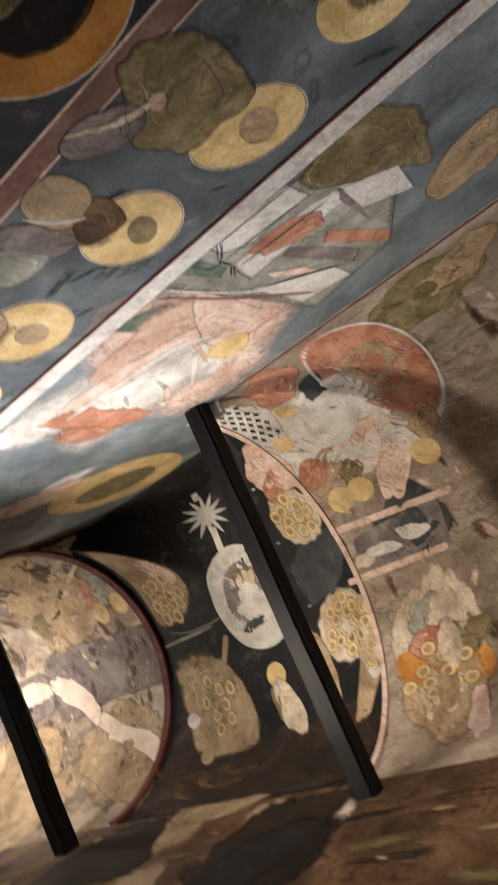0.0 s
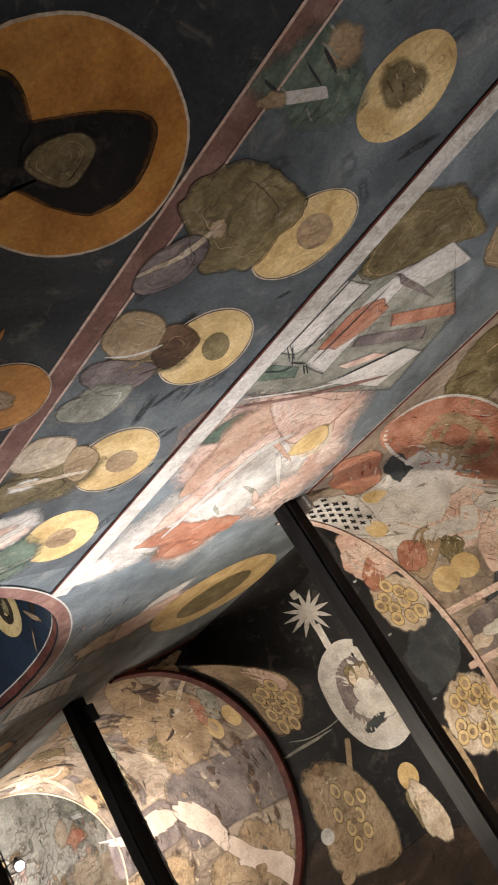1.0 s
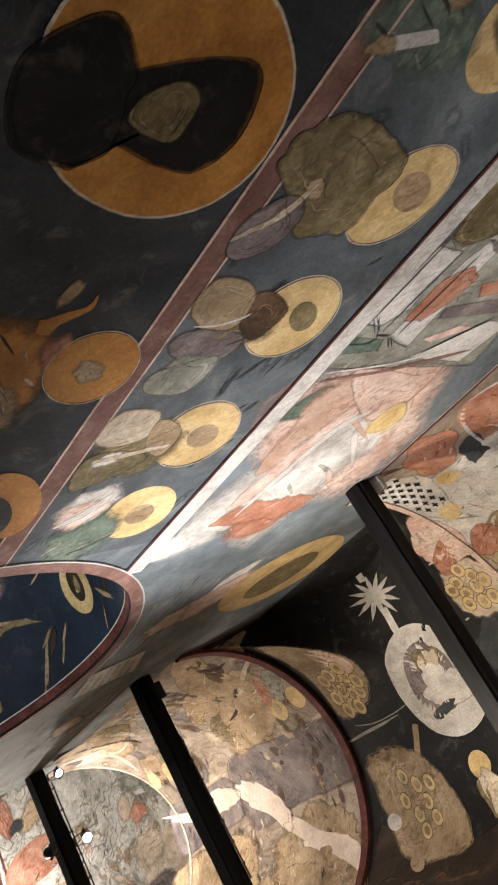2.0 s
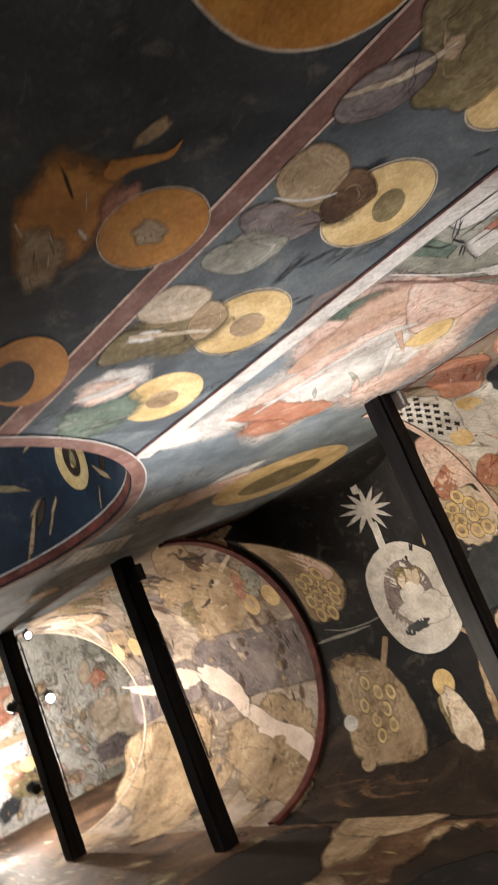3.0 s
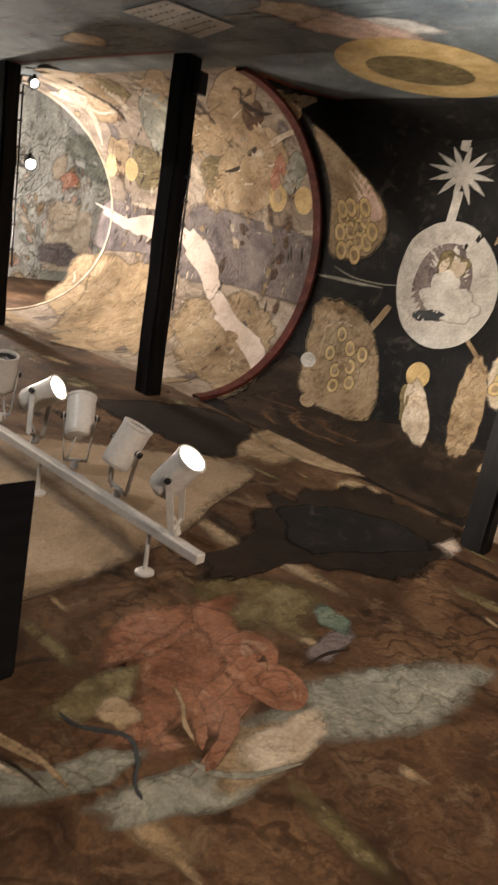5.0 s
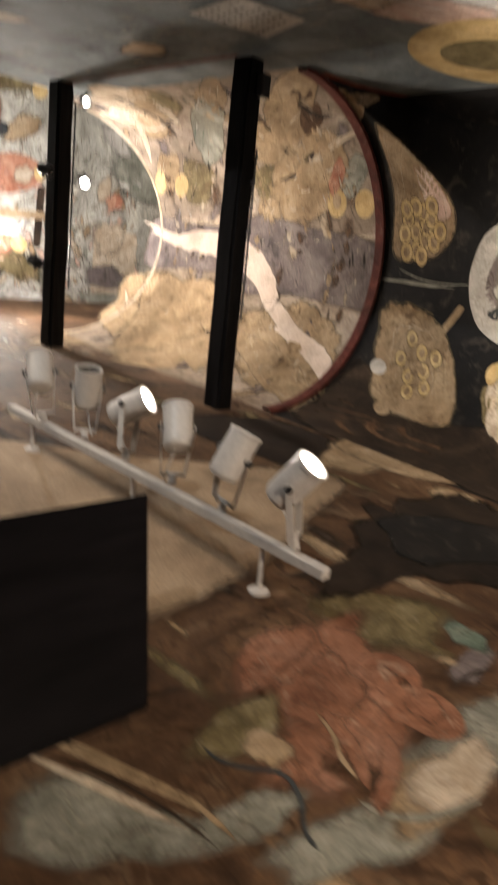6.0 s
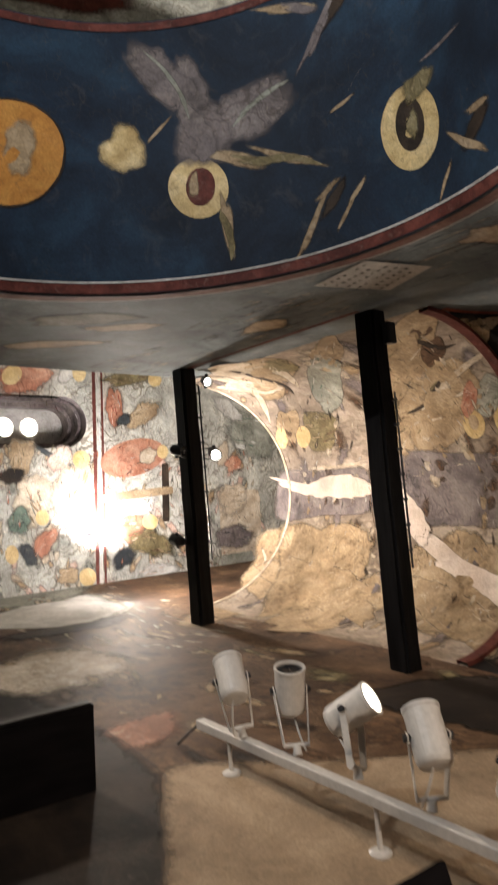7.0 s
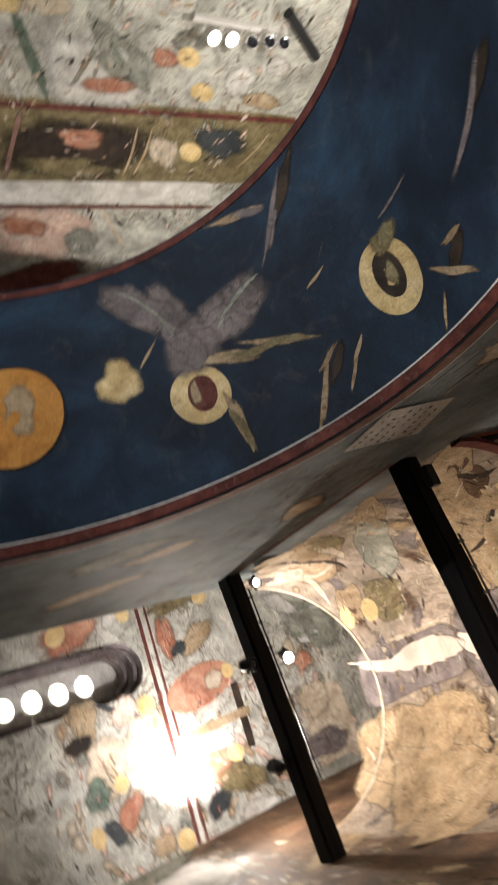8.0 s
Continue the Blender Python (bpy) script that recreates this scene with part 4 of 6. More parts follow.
paint(S, "painted_stroke", "tan", "rag", -1.789, 0.738, -0.060, 0.051, 0.033, -0.017, 4)
paint(S, "painted_stroke", "tan", "rag", -1.588, 1.021, 0.074, 0.142, 0.034, -0.006, 4)
paint(S, "painted_stroke", "tan", "rag", -1.530, 1.205, 0.089, 0.131, 0.026, -0.002, 4)
paint(S, "painted_stroke", "tan", "rag", -1.286, 0.960, 0.164, 0.004, -0.013, -0.024, 4)
paint(S, "painted_disc", "gold", "disc", -1.419, 1.660, 0.062, 0.107, 0.170, -0.019, 3)
paint(S, "painted_patch", "umber", "disc", -1.430, 1.661, 0.036, 0.053, 0.108, -0.009, 4)
paint(S, "painted_patch", "olive", "rag", -1.425, 1.669, 0.014, 0.027, 0.056, -0.005, 5)
paint(S, "painted_robe", "olive", "rag", -1.569, 1.700, 0.004, 0.065, 0.059, -0.016, 5)
paint(S, "painted_stroke", "mauve", "rag", -1.654, 1.796, -0.008, 0.091, 0.011, -0.019, 4)
paint(S, "painted_stroke", "tan", "rag", -1.752, 1.476, -0.057, 0.048, 0.017, -0.014, 4)
paint(S, "painted_stroke", "tan", "rag", -1.673, 1.416, -0.018, 0.055, 0.014, -0.007, 4)
paint(S, "painted_stroke", "tan", "rag", -1.183, 1.267, -0.152, 0.072, -0.001, -0.017, 4)
paint(S, "painted_stroke", "tan", "rag", -1.323, 1.339, -0.039, 0.055, 0.023, -0.006, 4)
paint(S, "painted_stroke", "tan", "rag", -1.264, 1.440, -0.045, 0.035, 0.004, -0.017, 4)
paint(S, "painted_stroke", "tan", "rag", -1.185, 1.392, -0.060, 0.036, -0.000, -0.012, 4)
paint(S, "painted_robe", "umber", "rag", -1.276, 1.357, -0.051, 0.056, 0.079, -0.026, 3, 1)
paint(S, "painted_stroke", "mauve", "rag", -2.041, 1.355, -0.083, 0.038, 0.007, -0.033, 4)
paint(S, "painted_stroke", "mauve", "rag", -2.206, 1.289, 0.062, 0.083, 0.027, -0.002, 4)
paint(S, "painted_robe", "umber", "rag", -1.270, 1.900, -0.028, 0.059, 0.065, -0.029, 3, 1)
paint(S, "painted_stroke", "tan", "rag", -1.223, 1.862, 0.087, 0.078, 0.017, -0.006, 4)
paint(S, "painted_stroke", "tan", "rag", -1.132, 1.767, -0.068, 0.032, -0.001, -0.008, 4)
paint(S, "painted_stroke", "tan", "rag", -1.325, 1.912, 0.007, 0.048, 0.015, -0.008, 4)
paint(S, "painted_stroke", "mauve", "rag", -1.504, 2.177, -0.067, 0.178, -0.019, -0.015, 4)
paint(S, "painted_stroke", "mauve", "rag", -2.085, 1.372, -0.205, 0.123, -0.009, -0.014, 4)
paint(S, "painted_stroke", "tan", "rag", -2.225, 1.255, 0.054, 0.120, 0.022, -0.007, 4)
paint(S, "painted_robe", "umber", "rag", -2.159, 1.457, -0.144, 0.106, -0.013, -0.039, 3)
paint(S, "painted_robe", "umber", "rag", -1.519, 2.296, -0.018, 0.107, -0.026, -0.046, 3)
# end wall
paint(E, "painted_ground", "terracotta", "rag", -1.269, 4.213, -0.040, 0.292, 0.159, -0.005, 2)
paint(E, "painted_disc", "gold", "disc", -1.277, 4.127, -0.023, 0.092, 0.084, -0.003, 3)
paint(E, "painted_robe", "white", "rag", -1.306, 4.642, -0.042, 0.115, 0.073, -0.003, 3)
paint(E, "painted_disc", "gold", "disc", -1.338, 4.774, -0.006, 0.070, 0.085, -0.004, 4)
paint(E, "painted_ground", "slate", "rag", -0.497, 4.581, 0.130, 0.276, -0.172, -0.260, 1)
paint(E, "painted_disc", "gold", "disc", -0.533, 4.738, -0.000, 0.086, 0.082, -0.004, 4)
paint(E, "painted_robe", "rose", "rag", -0.547, 4.528, -0.052, 0.123, 0.116, 0.006, 3, 1)
paint(E, "painted_hill", "cream", "rag", -0.269, 4.626, 0.056, 0.194, 0.294, -0.121, 2, 1)
paint(E, "painted_robe", "tan", "rag", -0.569, 4.164, -0.050, 0.129, 0.193, 0.004, 3, 1)
paint(E, "painted_robe", "umber", "rag", -0.401, 4.084, -0.023, 0.125, 0.081, 0.002, 3)
paint(E, "painted_hill", "cream", "rag", -0.181, 4.252, -0.192, 0.136, 0.200, 0.147, 2, 1)
paint(E, "painted_robe", "green", "rag", -0.020, 4.121, -0.041, 0.126, 0.119, 0.011, 3, 1)
paint(E, "painted_disc", "gold", "disc", -0.033, 4.329, 0.003, 0.062, 0.068, -0.002, 4)
paint(E, "painted_robe", "terracotta", "rag", 0.185, 4.341, -0.088, 0.134, 0.098, 0.027, 4, 1)
paint(E, "painted_robe", "slate", "rag", 0.268, 4.186, 0.032, 0.100, 0.119, 0.016, 3)
paint(E, "painted_disc", "gold", "disc", 0.255, 4.040, 0.005, 0.058, 0.078, -0.002, 4)
paint(E, "painted_disc", "gold", "disc", 0.527, 4.729, 0.009, 0.084, 0.079, -0.004, 4)
paint(E, "painted_robe", "tan", "rag", 0.492, 4.539, -0.010, 0.137, 0.083, 0.007, 3, 1)
paint(E, "painted_robe", "slate", "rag", 0.397, 5.114, -0.065, 0.157, 0.106, 0.025, 3)
paint(E, "painted_robe", "terracotta", "rag", 0.143, 5.220, -0.015, 0.190, 0.159, 0.010, 3, 1)
paint(E, "painted_disc", "gold", "disc", 0.087, 5.432, 0.005, 0.091, 0.070, -0.004, 4)
paint(E, "painted_robe", "olive", "rag", 0.291, 5.432, 0.047, 0.262, 0.161, 0.003, 3, 1)
paint(E, "painted_ground", "terracotta", "disc", -0.541, 5.302, -0.053, 0.372, 0.179, -0.010, 3)
paint(E, "painted_robe", "cream", "rag", -0.552, 5.471, -0.017, 0.114, 0.094, -0.006, 4)
paint(E, "painted_disc", "gold", "disc", -0.593, 5.640, -0.001, 0.068, 0.068, -0.004, 5)
paint(E, "painted_robe", "terracotta", "rag", -1.035, 5.117, -0.116, 0.112, 0.199, 0.039, 3, 1)
paint(E, "painted_robe", "slate", "rag", -0.904, 5.215, -0.032, 0.109, 0.065, 0.003, 4)
paint(E, "painted_robe", "tan", "rag", -0.969, 5.443, -0.095, 0.206, 0.139, 0.005, 3, 1)
paint(E, "painted_robe", "olive", "rag", -1.323, 5.302, -0.056, 0.333, 0.084, -0.005, 3, 1)
paint(E, "painted_disc", "gold", "disc", -1.319, 5.611, -0.006, 0.082, 0.069, -0.004, 4)
paint(E, "painted_cross", "tan", "rect", -0.188, 5.333, -0.022, 0.398, 0.038, 0.004, 4)
paint(E, "painted_cross", "umber", "rect", -0.190, 5.641, 0.001, 0.041, 0.287, -0.019, 3)
paint(E, "painted_robe", "white", "rag", -0.091, 5.327, -0.034, 0.263, 0.134, 0.005, 2, 1)
paint(E, "painted_patch", "white", "rag", 0.564, 5.481, -0.028, 0.269, 0.083, 0.027, 2, 1)
paint(E, "painted_robe", "white", "rag", -1.050, 6.534, 0.148, 0.191, 0.065, -0.085, 3)
paint(E, "painted_robe", "terracotta", "rag", -0.455, 6.549, -0.012, 0.138, 0.097, -0.008, 4, 1)
paint(E, "painted_robe", "cream", "rag", -0.558, 6.415, -0.092, 0.126, 0.139, 0.004, 3)
paint(E, "painted_robe", "stone", "rag", -0.780, 6.839, 0.121, 0.335, 0.313, -0.111, 2, 1)
paint(E, "painted_robe", "cream", "rag", -0.104, 6.536, -0.053, 0.248, 0.180, 0.001, 3, 1)
paint(E, "painted_disc", "cream", "disc", -0.046, 6.799, 0.004, 0.100, 0.086, -0.008, 4)
paint(E, "painted_robe", "mauve", "rag", 0.313, 6.501, -0.010, 0.284, 0.148, 0.003, 3, 1)
paint(E, "painted_building", "cream", "rect", 0.199, 6.590, -0.013, 0.289, 0.357, -0.015, 2)
paint(E, "painted_building", "stone", "rect", 0.573, 6.440, -0.004, 0.279, 0.075, -0.006, 3)
paint(E, "painted_line", "maroon", "rect", -0.393, 4.875, 0.000, 0.017, 1.015, -0.049, 2)
paint(E, "painted_line", "white", "rect", -0.393, 4.916, 0.000, 0.018, 1.019, -0.050, 2)
paint(E, "painted_line", "maroon", "rect", -0.392, 4.957, 0.000, 0.012, 1.024, -0.051, 2)
paint(E, "painted_line", "maroon", "rect", -1.211, 4.914, -0.001, 0.018, 0.818, -0.039, 2)
paint(E, "painted_line", "white", "rect", -1.214, 4.956, -0.001, 0.018, 0.821, -0.040, 2)
# right wall figures
paint(R, "painted_robe", "russet", "rag", 2.414, 3.088, -0.023, 0.245, -0.082, -0.173, 2, 1)
paint(R, "painted_robe", "russet", "rag", 2.139, 2.980, 0.018, 0.237, -0.059, -0.215, 2, 1)
paint(R, "painted_robe", "russet", "rag", 2.000, 2.820, 0.027, 0.126, -0.031, -0.101, 3, 1)
paint(R, "painted_robe", "russet", "rag", 2.439, 2.956, -0.023, 0.176, -0.080, -0.121, 3, 1)
paint(R, "painted_disc", "russet", "disc", 2.046, 3.112, -0.083, 0.040, -0.057, -0.084, 3)
paint(R, "painted_disc", "russet", "rag", 2.055, 3.116, -0.047, 0.031, -0.034, -0.053, 4, 1)
paint(R, "painted_ground", "olive", "rag", 2.368, 3.429, -0.207, 0.168, -0.057, -0.225, 1, 1)
paint(R, "painted_stroke", "green", "rag", 2.147, 3.565, -0.094, -0.009, -0.016, -0.078, 3)
paint(R, "painted_robe", "mauve", "rag", 2.072, 3.433, -0.030, 0.093, -0.036, -0.120, 3)
paint(R, "painted_ground", "stone", "rag", 1.926, 2.668, -0.106, 0.239, -0.028, -0.128, 1, 1)
paint(R, "painted_ground", "cream", "rag", 1.894, 2.958, -0.055, 0.125, -0.038, -0.140, 2, 1)
paint(R, "painted_line", "tan", "rag", 2.355, 2.362, -0.199, 0.078, -0.011, -0.015, 3)
paint(R, "painted_line", "cream", "rag", 2.360, 2.299, -0.197, 0.074, -0.009, -0.013, 3)
paint(R, "painted_ground", "stone", "rag", 2.291, 2.248, -0.165, 0.117, -0.049, -0.092, 1, 1)
paint(R, "painted_patch", "tan", "rag", 2.216, 2.661, -0.067, 0.012, -0.016, -0.056, 3, 1)
paint(R, "painted_ground", "brown", "rag", 2.938, 4.120, -0.132, 0.162, -0.091, -0.183, 2)
paint(R, "painted_cloud", "tan", "lobe", 3.241, 5.250, -0.383, 0.337, -0.216, -0.333, 2, 1)
paint(R, "painted_cloud", "tan", "rag", 3.384, 4.731, -0.075, 0.283, -0.182, -0.198, 2, 1)
paint(R, "bare_plaster", "plaster", "rag", 2.242, 4.628, -0.057, 0.129, -0.082, -0.145, 2)
paint(R, "painted_patch", "tan", "rag", 2.789, 4.801, -0.102, 0.115, -0.061, -0.102, 3)
paint(R, "painted_ground", "brown", "rag", 1.945, 3.596, -0.180, 0.305, -0.041, -0.169, 1, 1)
paint(R, "painted_ground", "white", "rag", 6.988, 4.184, -0.169, 0.442, -0.442, -0.277, 2, 1)
paint(R, "painted_ground", "stone", "rag", 7.681, 4.143, -0.073, 0.698, -0.397, -0.182, 2)
paint(R, "painted_ground", "cream", "rag", 5.750, 3.324, -0.097, 0.437, -0.485, -0.201, 2, 1)
paint(R, "painted_line", "umber", "rag", 6.504, 3.885, -0.054, 0.600, -0.139, -0.064, 3)
paint(R, "painted_ground", "russet", "rag", 4.585, 3.191, 0.003, 0.293, -0.187, -0.145, 2, 1)
paint(R, "painted_ground", "tan", "rag", 6.275, 5.259, 0.035, 0.667, -0.381, -0.439, 2, 1)
# long drapes, cracks and cables of paint
ribbon(L, "painted_robe", "white", ((2.414, 3.533, 0.046, 0.042), (2.216, 3.736, 0.146, 0.157), (1.969, 3.953, 0.238, 0.317), (1.650, 4.155, 0.226, 0.356), (1.558, 4.488, 0.095, 0.153)), 3)
ribbon(L, "painted_robe", "salmon", ((1.810, 3.742, 0.029, 0.045), (1.556, 3.774, 0.071, 0.125), (1.320, 3.844, 0.092, 0.170), (1.210, 4.034, 0.057, 0.104)), 4)
ribbon(L, "painted_robe", "rose", ((2.077, 3.776, 0.029, 0.036), (1.816, 3.897, 0.066, 0.101), (1.482, 3.977, 0.047, 0.087), (1.308, 4.131, 0.032, 0.064)), 5)
ribbon(L, "painted_robe", "terracotta", ((2.175, 3.741, 0.022, 0.021), (2.122, 3.963, 0.105, 0.107), (2.127, 4.220, 0.112, 0.125), (2.066, 4.442, 0.037, 0.048)), 6)
ribbon(L, "painted_line", "white", ((2.147, 3.886, 0.015, 0.019), (1.823, 3.943, 0.016, 0.025), (1.522, 4.019, 0.017, 0.031), (1.382, 4.174, 0.010, 0.020)), 7)
ribbon(L, "painted_stroke", "cream", ((0.768, 2.727, 0.004, 0.005), (0.725, 2.771, 0.006, 0.009), (0.670, 2.828, 0.006, 0.012), (0.556, 2.877, 0.003, 0.009)), 6)
ribbon(L, "painted_stroke", "white", ((1.031, 2.806, 0.004, 0.003), (1.018, 2.891, 0.004, 0.004), (0.986, 2.957, 0.004, 0.004), (0.962, 2.984, 0.003, 0.005)), 6)
ribbon(L, "painted_stroke", "cream", ((1.600, 2.801, 0.009, 0.006), (1.585, 2.886, 0.012, 0.009), (1.557, 3.005, 0.012, 0.010), (1.538, 3.089, 0.009, 0.008)), 6)
ribbon(L, "painted_stroke", "white", ((1.965, 2.845, 0.011, 0.008), (1.906, 2.925, 0.021, 0.017), (1.839, 2.981, 0.017, 0.016), (1.767, 3.011, 0.006, 0.006)), 6)
ribbon(V, "painted_stroke", "cream", ((0.000, 6.179, 0.000, 0.013), (0.202, 6.120, 0.035, 0.068), (0.496, 6.135, 0.019, 0.054), (0.903, 6.336, 0.007, 0.032)), 3)
ribbon(V, "painted_stroke", "cream", ((0.000, 5.985, 0.000, 0.008), (0.116, 5.755, 0.048, 0.077), (0.330, 5.642, 0.034, 0.060), (0.576, 5.699, 0.013, 0.030)), 3)
ribbon(V, "painted_stroke", "umber", ((0.036, 5.899, 0.015, 0.027), (0.270, 5.882, 0.017, 0.029), (0.482, 5.798, 0.013, 0.024), (0.629, 5.806, 0.007, 0.015)), 4)
ribbon(V, "painted_stroke", "cream", ((1.012, 4.720, 0.014, -0.032), (0.840, 4.564, 0.028, -0.026), (0.713, 4.327, 0.029, -0.007), (0.632, 4.120, 0.019, -0.001)), 3)
ribbon(V, "painted_stroke", "cream", ((1.303, 4.984, 0.014, -0.025), (1.188, 4.862, 0.020, -0.030), (1.076, 4.736, 0.016, -0.031), (0.968, 4.657, 0.007, -0.021)), 3)
ribbon(V, "painted_stroke", "umber", ((1.020, 4.982, 0.012, -0.001), (0.972, 4.809, 0.018, -0.007), (0.884, 4.677, 0.013, -0.014), (0.754, 4.528, 0.007, -0.008)), 4)
ribbon(V, "painted_stroke", "umber", ((0.312, 4.515, 0.013, 0.017), (0.401, 4.466, 0.020, 0.026), (0.507, 4.400, 0.022, 0.020), (0.514, 4.273, 0.014, 0.007)), 4)
ribbon(V, "painted_line", "stone", ((1.586, 3.974, 0.005, 0.002), (1.635, 3.790, 0.005, 0.001), (1.640, 3.581, 0.005, -0.000), (1.623, 3.426, 0.005, -0.001)), 3)
ribbon(V, "painted_line", "tan", ((0.879, 2.572, -0.009, 0.021), (1.022, 2.651, -0.006, 0.013), (1.161, 2.748, -0.006, 0.013), (1.283, 2.822, -0.005, 0.014)), 3)
ribbon(R, "painted_line", "slate", ((2.308, 2.548, -0.002, -0.004), (2.236, 2.557, -0.004, -0.008), (2.144, 2.630, -0.003, -0.009), (2.075, 2.605, 0.002, -0.008), (2.021, 2.550, 0.002, -0.006), (1.978, 2.533, 0.001, -0.006)), 5)
ribbon(R, "painted_line", "tan", ((2.495, 2.331, -0.003, -0.005), (2.371, 2.375, -0.004, -0.007), (2.215, 2.424, -0.003, -0.009), (2.090, 2.428, -0.001, -0.008)), 4)
ribbon(R, "painted_line", "umber", ((2.483, 2.271, -0.003, -0.003), (2.369, 2.332, -0.003, -0.004), (2.223, 2.373, -0.002, -0.005), (2.108, 2.388, -0.001, -0.004)), 4)
ribbon(R, "painted_line", "tan", ((2.223, 2.860, -0.000, -0.006), (2.154, 2.831, 0.001, -0.009), (2.089, 2.779, 0.001, -0.010), (2.031, 2.755, 0.000, -0.006)), 5)
ribbon(R, "painted_line", "stone", ((1.999, 2.703, -0.001, -0.006), (1.932, 2.722, -0.005, -0.013), (1.871, 2.799, -0.007, -0.010), (1.819, 2.932, -0.004, -0.006)), 4)
paint(R, "painted_ground", "russet", "rag", 2.286, 2.975, -0.085, 0.172, -0.127, -0.152, 2, 1)
paint(R, "painted_ground", "stone", "rag", 1.822, 3.343, -0.214, 0.383, -0.061, -0.243, 1, 1)
# figures of the lower register, building lines
paint(L, "painted_robe", "orange", "rag", 1.229, 2.363, -0.160, 0.021, 0.130, 0.120, 2, 1)
ribbon(L, "painted_robe", "orange", ((1.098, 2.380, 0.023, 0.028), (1.048, 2.421, 0.013, 0.015), (1.010, 2.473, 0.006, 0.010), (0.965, 2.477, 0.001, 0.005)), 3)
paint(L, "painted_disc", "orange", "disc", 1.200, 2.589, -0.098, 0.076, 0.079, 0.106, 4)
paint(L, "painted_patch", "tan", "rag", 1.209, 2.581, -0.030, 0.032, 0.031, 0.040, 5, 1)
paint(L, "painted_robe", "tan", "rag", 1.347, 2.382, -0.059, 0.030, 0.096, 0.067, 3, 1)
paint(L, "painted_disc", "orange", "disc", 1.794, 2.598, -0.081, 0.083, 0.158, 0.113, 4)
paint(L, "painted_patch", "slate", "disc", 1.836, 2.579, -0.043, 0.043, 0.100, 0.061, 5)
paint(L, "painted_line", "cream", "ring:0.975", 1.200, 2.589, -0.102, 0.078, 0.084, 0.111, 5)
paint(L, "painted_robe", "rose", "rag", 1.905, 2.929, -0.084, 0.095, 0.069, 0.069, 4, 1)
ribbon(L, "painted_line", "slate", ((0.901, 3.579, 0.000, -0.005), (0.962, 3.648, 0.000, -0.005), (1.001, 3.690, 0.000, -0.006)), 9)
ribbon(L, "painted_line", "slate", ((1.040, 3.508, 0.003, 0.003), (1.032, 3.640, 0.003, 0.004), (1.001, 3.690, 0.003, 0.005)), 9)
ribbon(L, "painted_line", "slate", ((0.903, 3.563, 0.001, -0.004), (0.973, 3.677, 0.001, -0.004)), 9)
ribbon(L, "painted_line", "slate", ((0.984, 3.689, 0.004, 0.005), (0.979, 3.757, 0.004, 0.005)), 9)
ribbon(L, "painted_line", "slate", ((0.979, 3.757, 0.001, -0.005), (1.035, 3.839, 0.001, -0.005)), 9)
paint(S, "painted_wing", "mauve", "rag", -2.043, 0.773, -0.200, -0.131, -0.076, 0.069, 3, 1)
paint(S, "painted_wing", "mauve", "rag", -1.992, 0.870, -0.197, -0.045, -0.014, 0.063, 3, 1)
paint(S, "painted_wing", "mauve", "rag", -1.812, 1.085, -0.068, 0.174, 0.131, 0.054, 3, 1)
paint(S, "painted_robe", "mauve", "rag", -1.734, 0.908, -0.167, 0.014, 0.037, 0.118, 4, 1)
ribbon(S, "painted_robe", "mauve", ((-1.914, 0.829, 0.020, -0.033), (-1.807, 0.866, 0.029, -0.043), (-1.699, 0.912, 0.005, -0.052), (-1.606, 0.888, -0.018, -0.031)), 5)
ribbon(S, "painted_stroke", "olive", ((-1.618, 0.991, 0.012, -0.003), (-1.555, 1.081, 0.024, -0.002), (-1.530, 1.205, 0.021, -0.002), (-1.436, 1.336, 0.007, -0.002)), 5)
ribbon(S, "painted_stroke", "olive", ((-1.360, 0.937, 0.004, -0.010), (-1.273, 0.960, 0.004, -0.016), (-1.188, 0.972, -0.001, -0.014), (-1.109, 0.964, -0.002, -0.006)), 5)
ribbon(S, "painted_stroke", "stone", ((-2.204, 0.702, 0.004, -0.003), (-2.095, 0.775, 0.007, -0.007), (-1.957, 0.831, 0.005, -0.009), (-1.823, 0.856, 0.002, -0.006)), 6)
ribbon(S, "painted_stroke", "stone", ((-1.890, 1.238, -0.006, -0.002), (-1.870, 1.162, -0.014, -0.005), (-1.821, 1.075, -0.013, -0.006), (-1.745, 1.008, -0.007, -0.004)), 6)
# nave wall scenes
paint(N, "painted_ground", "olive", "rect", 6.453, 5.910, -0.462, 1.964, 0.485, 0.201, 2)
paint(N, "painted_ground", "umber", "rag", 6.669, 5.185, -0.200, 0.882, 0.431, 0.188, 3)
paint(N, "painted_robe", "terracotta", "rag", 6.541, 5.293, -0.059, 0.277, 0.134, 0.068, 4, 1)
paint(N, "painted_robe", "olive", "rag", 6.914, 5.293, -0.097, 0.516, 0.144, 0.077, 4, 1)
ribbon(N, "painted_stroke", "tan", ((6.896, 6.073, 0.004, 0.016), (6.514, 6.055, 0.003, 0.022), (6.177, 5.976, 0.000, 0.014)), 5)
ribbon(N, "painted_stroke", "tan", ((6.972, 5.962, 0.003, 0.015), (6.560, 5.909, 0.001, 0.022), (6.196, 5.806, -0.001, 0.013)), 5)
paint(N, "painted_robe", "cream", "rag", 6.454, 6.249, -0.040, 0.211, 0.213, 0.149, 4, 1)
paint(N, "painted_disc", "gold", "disc", 6.357, 6.585, -0.026, 0.139, 0.116, 0.074, 5)
paint(N, "painted_robe", "slate", "rag", 6.125, 6.886, -0.077, 0.379, 0.215, 0.150, 4)
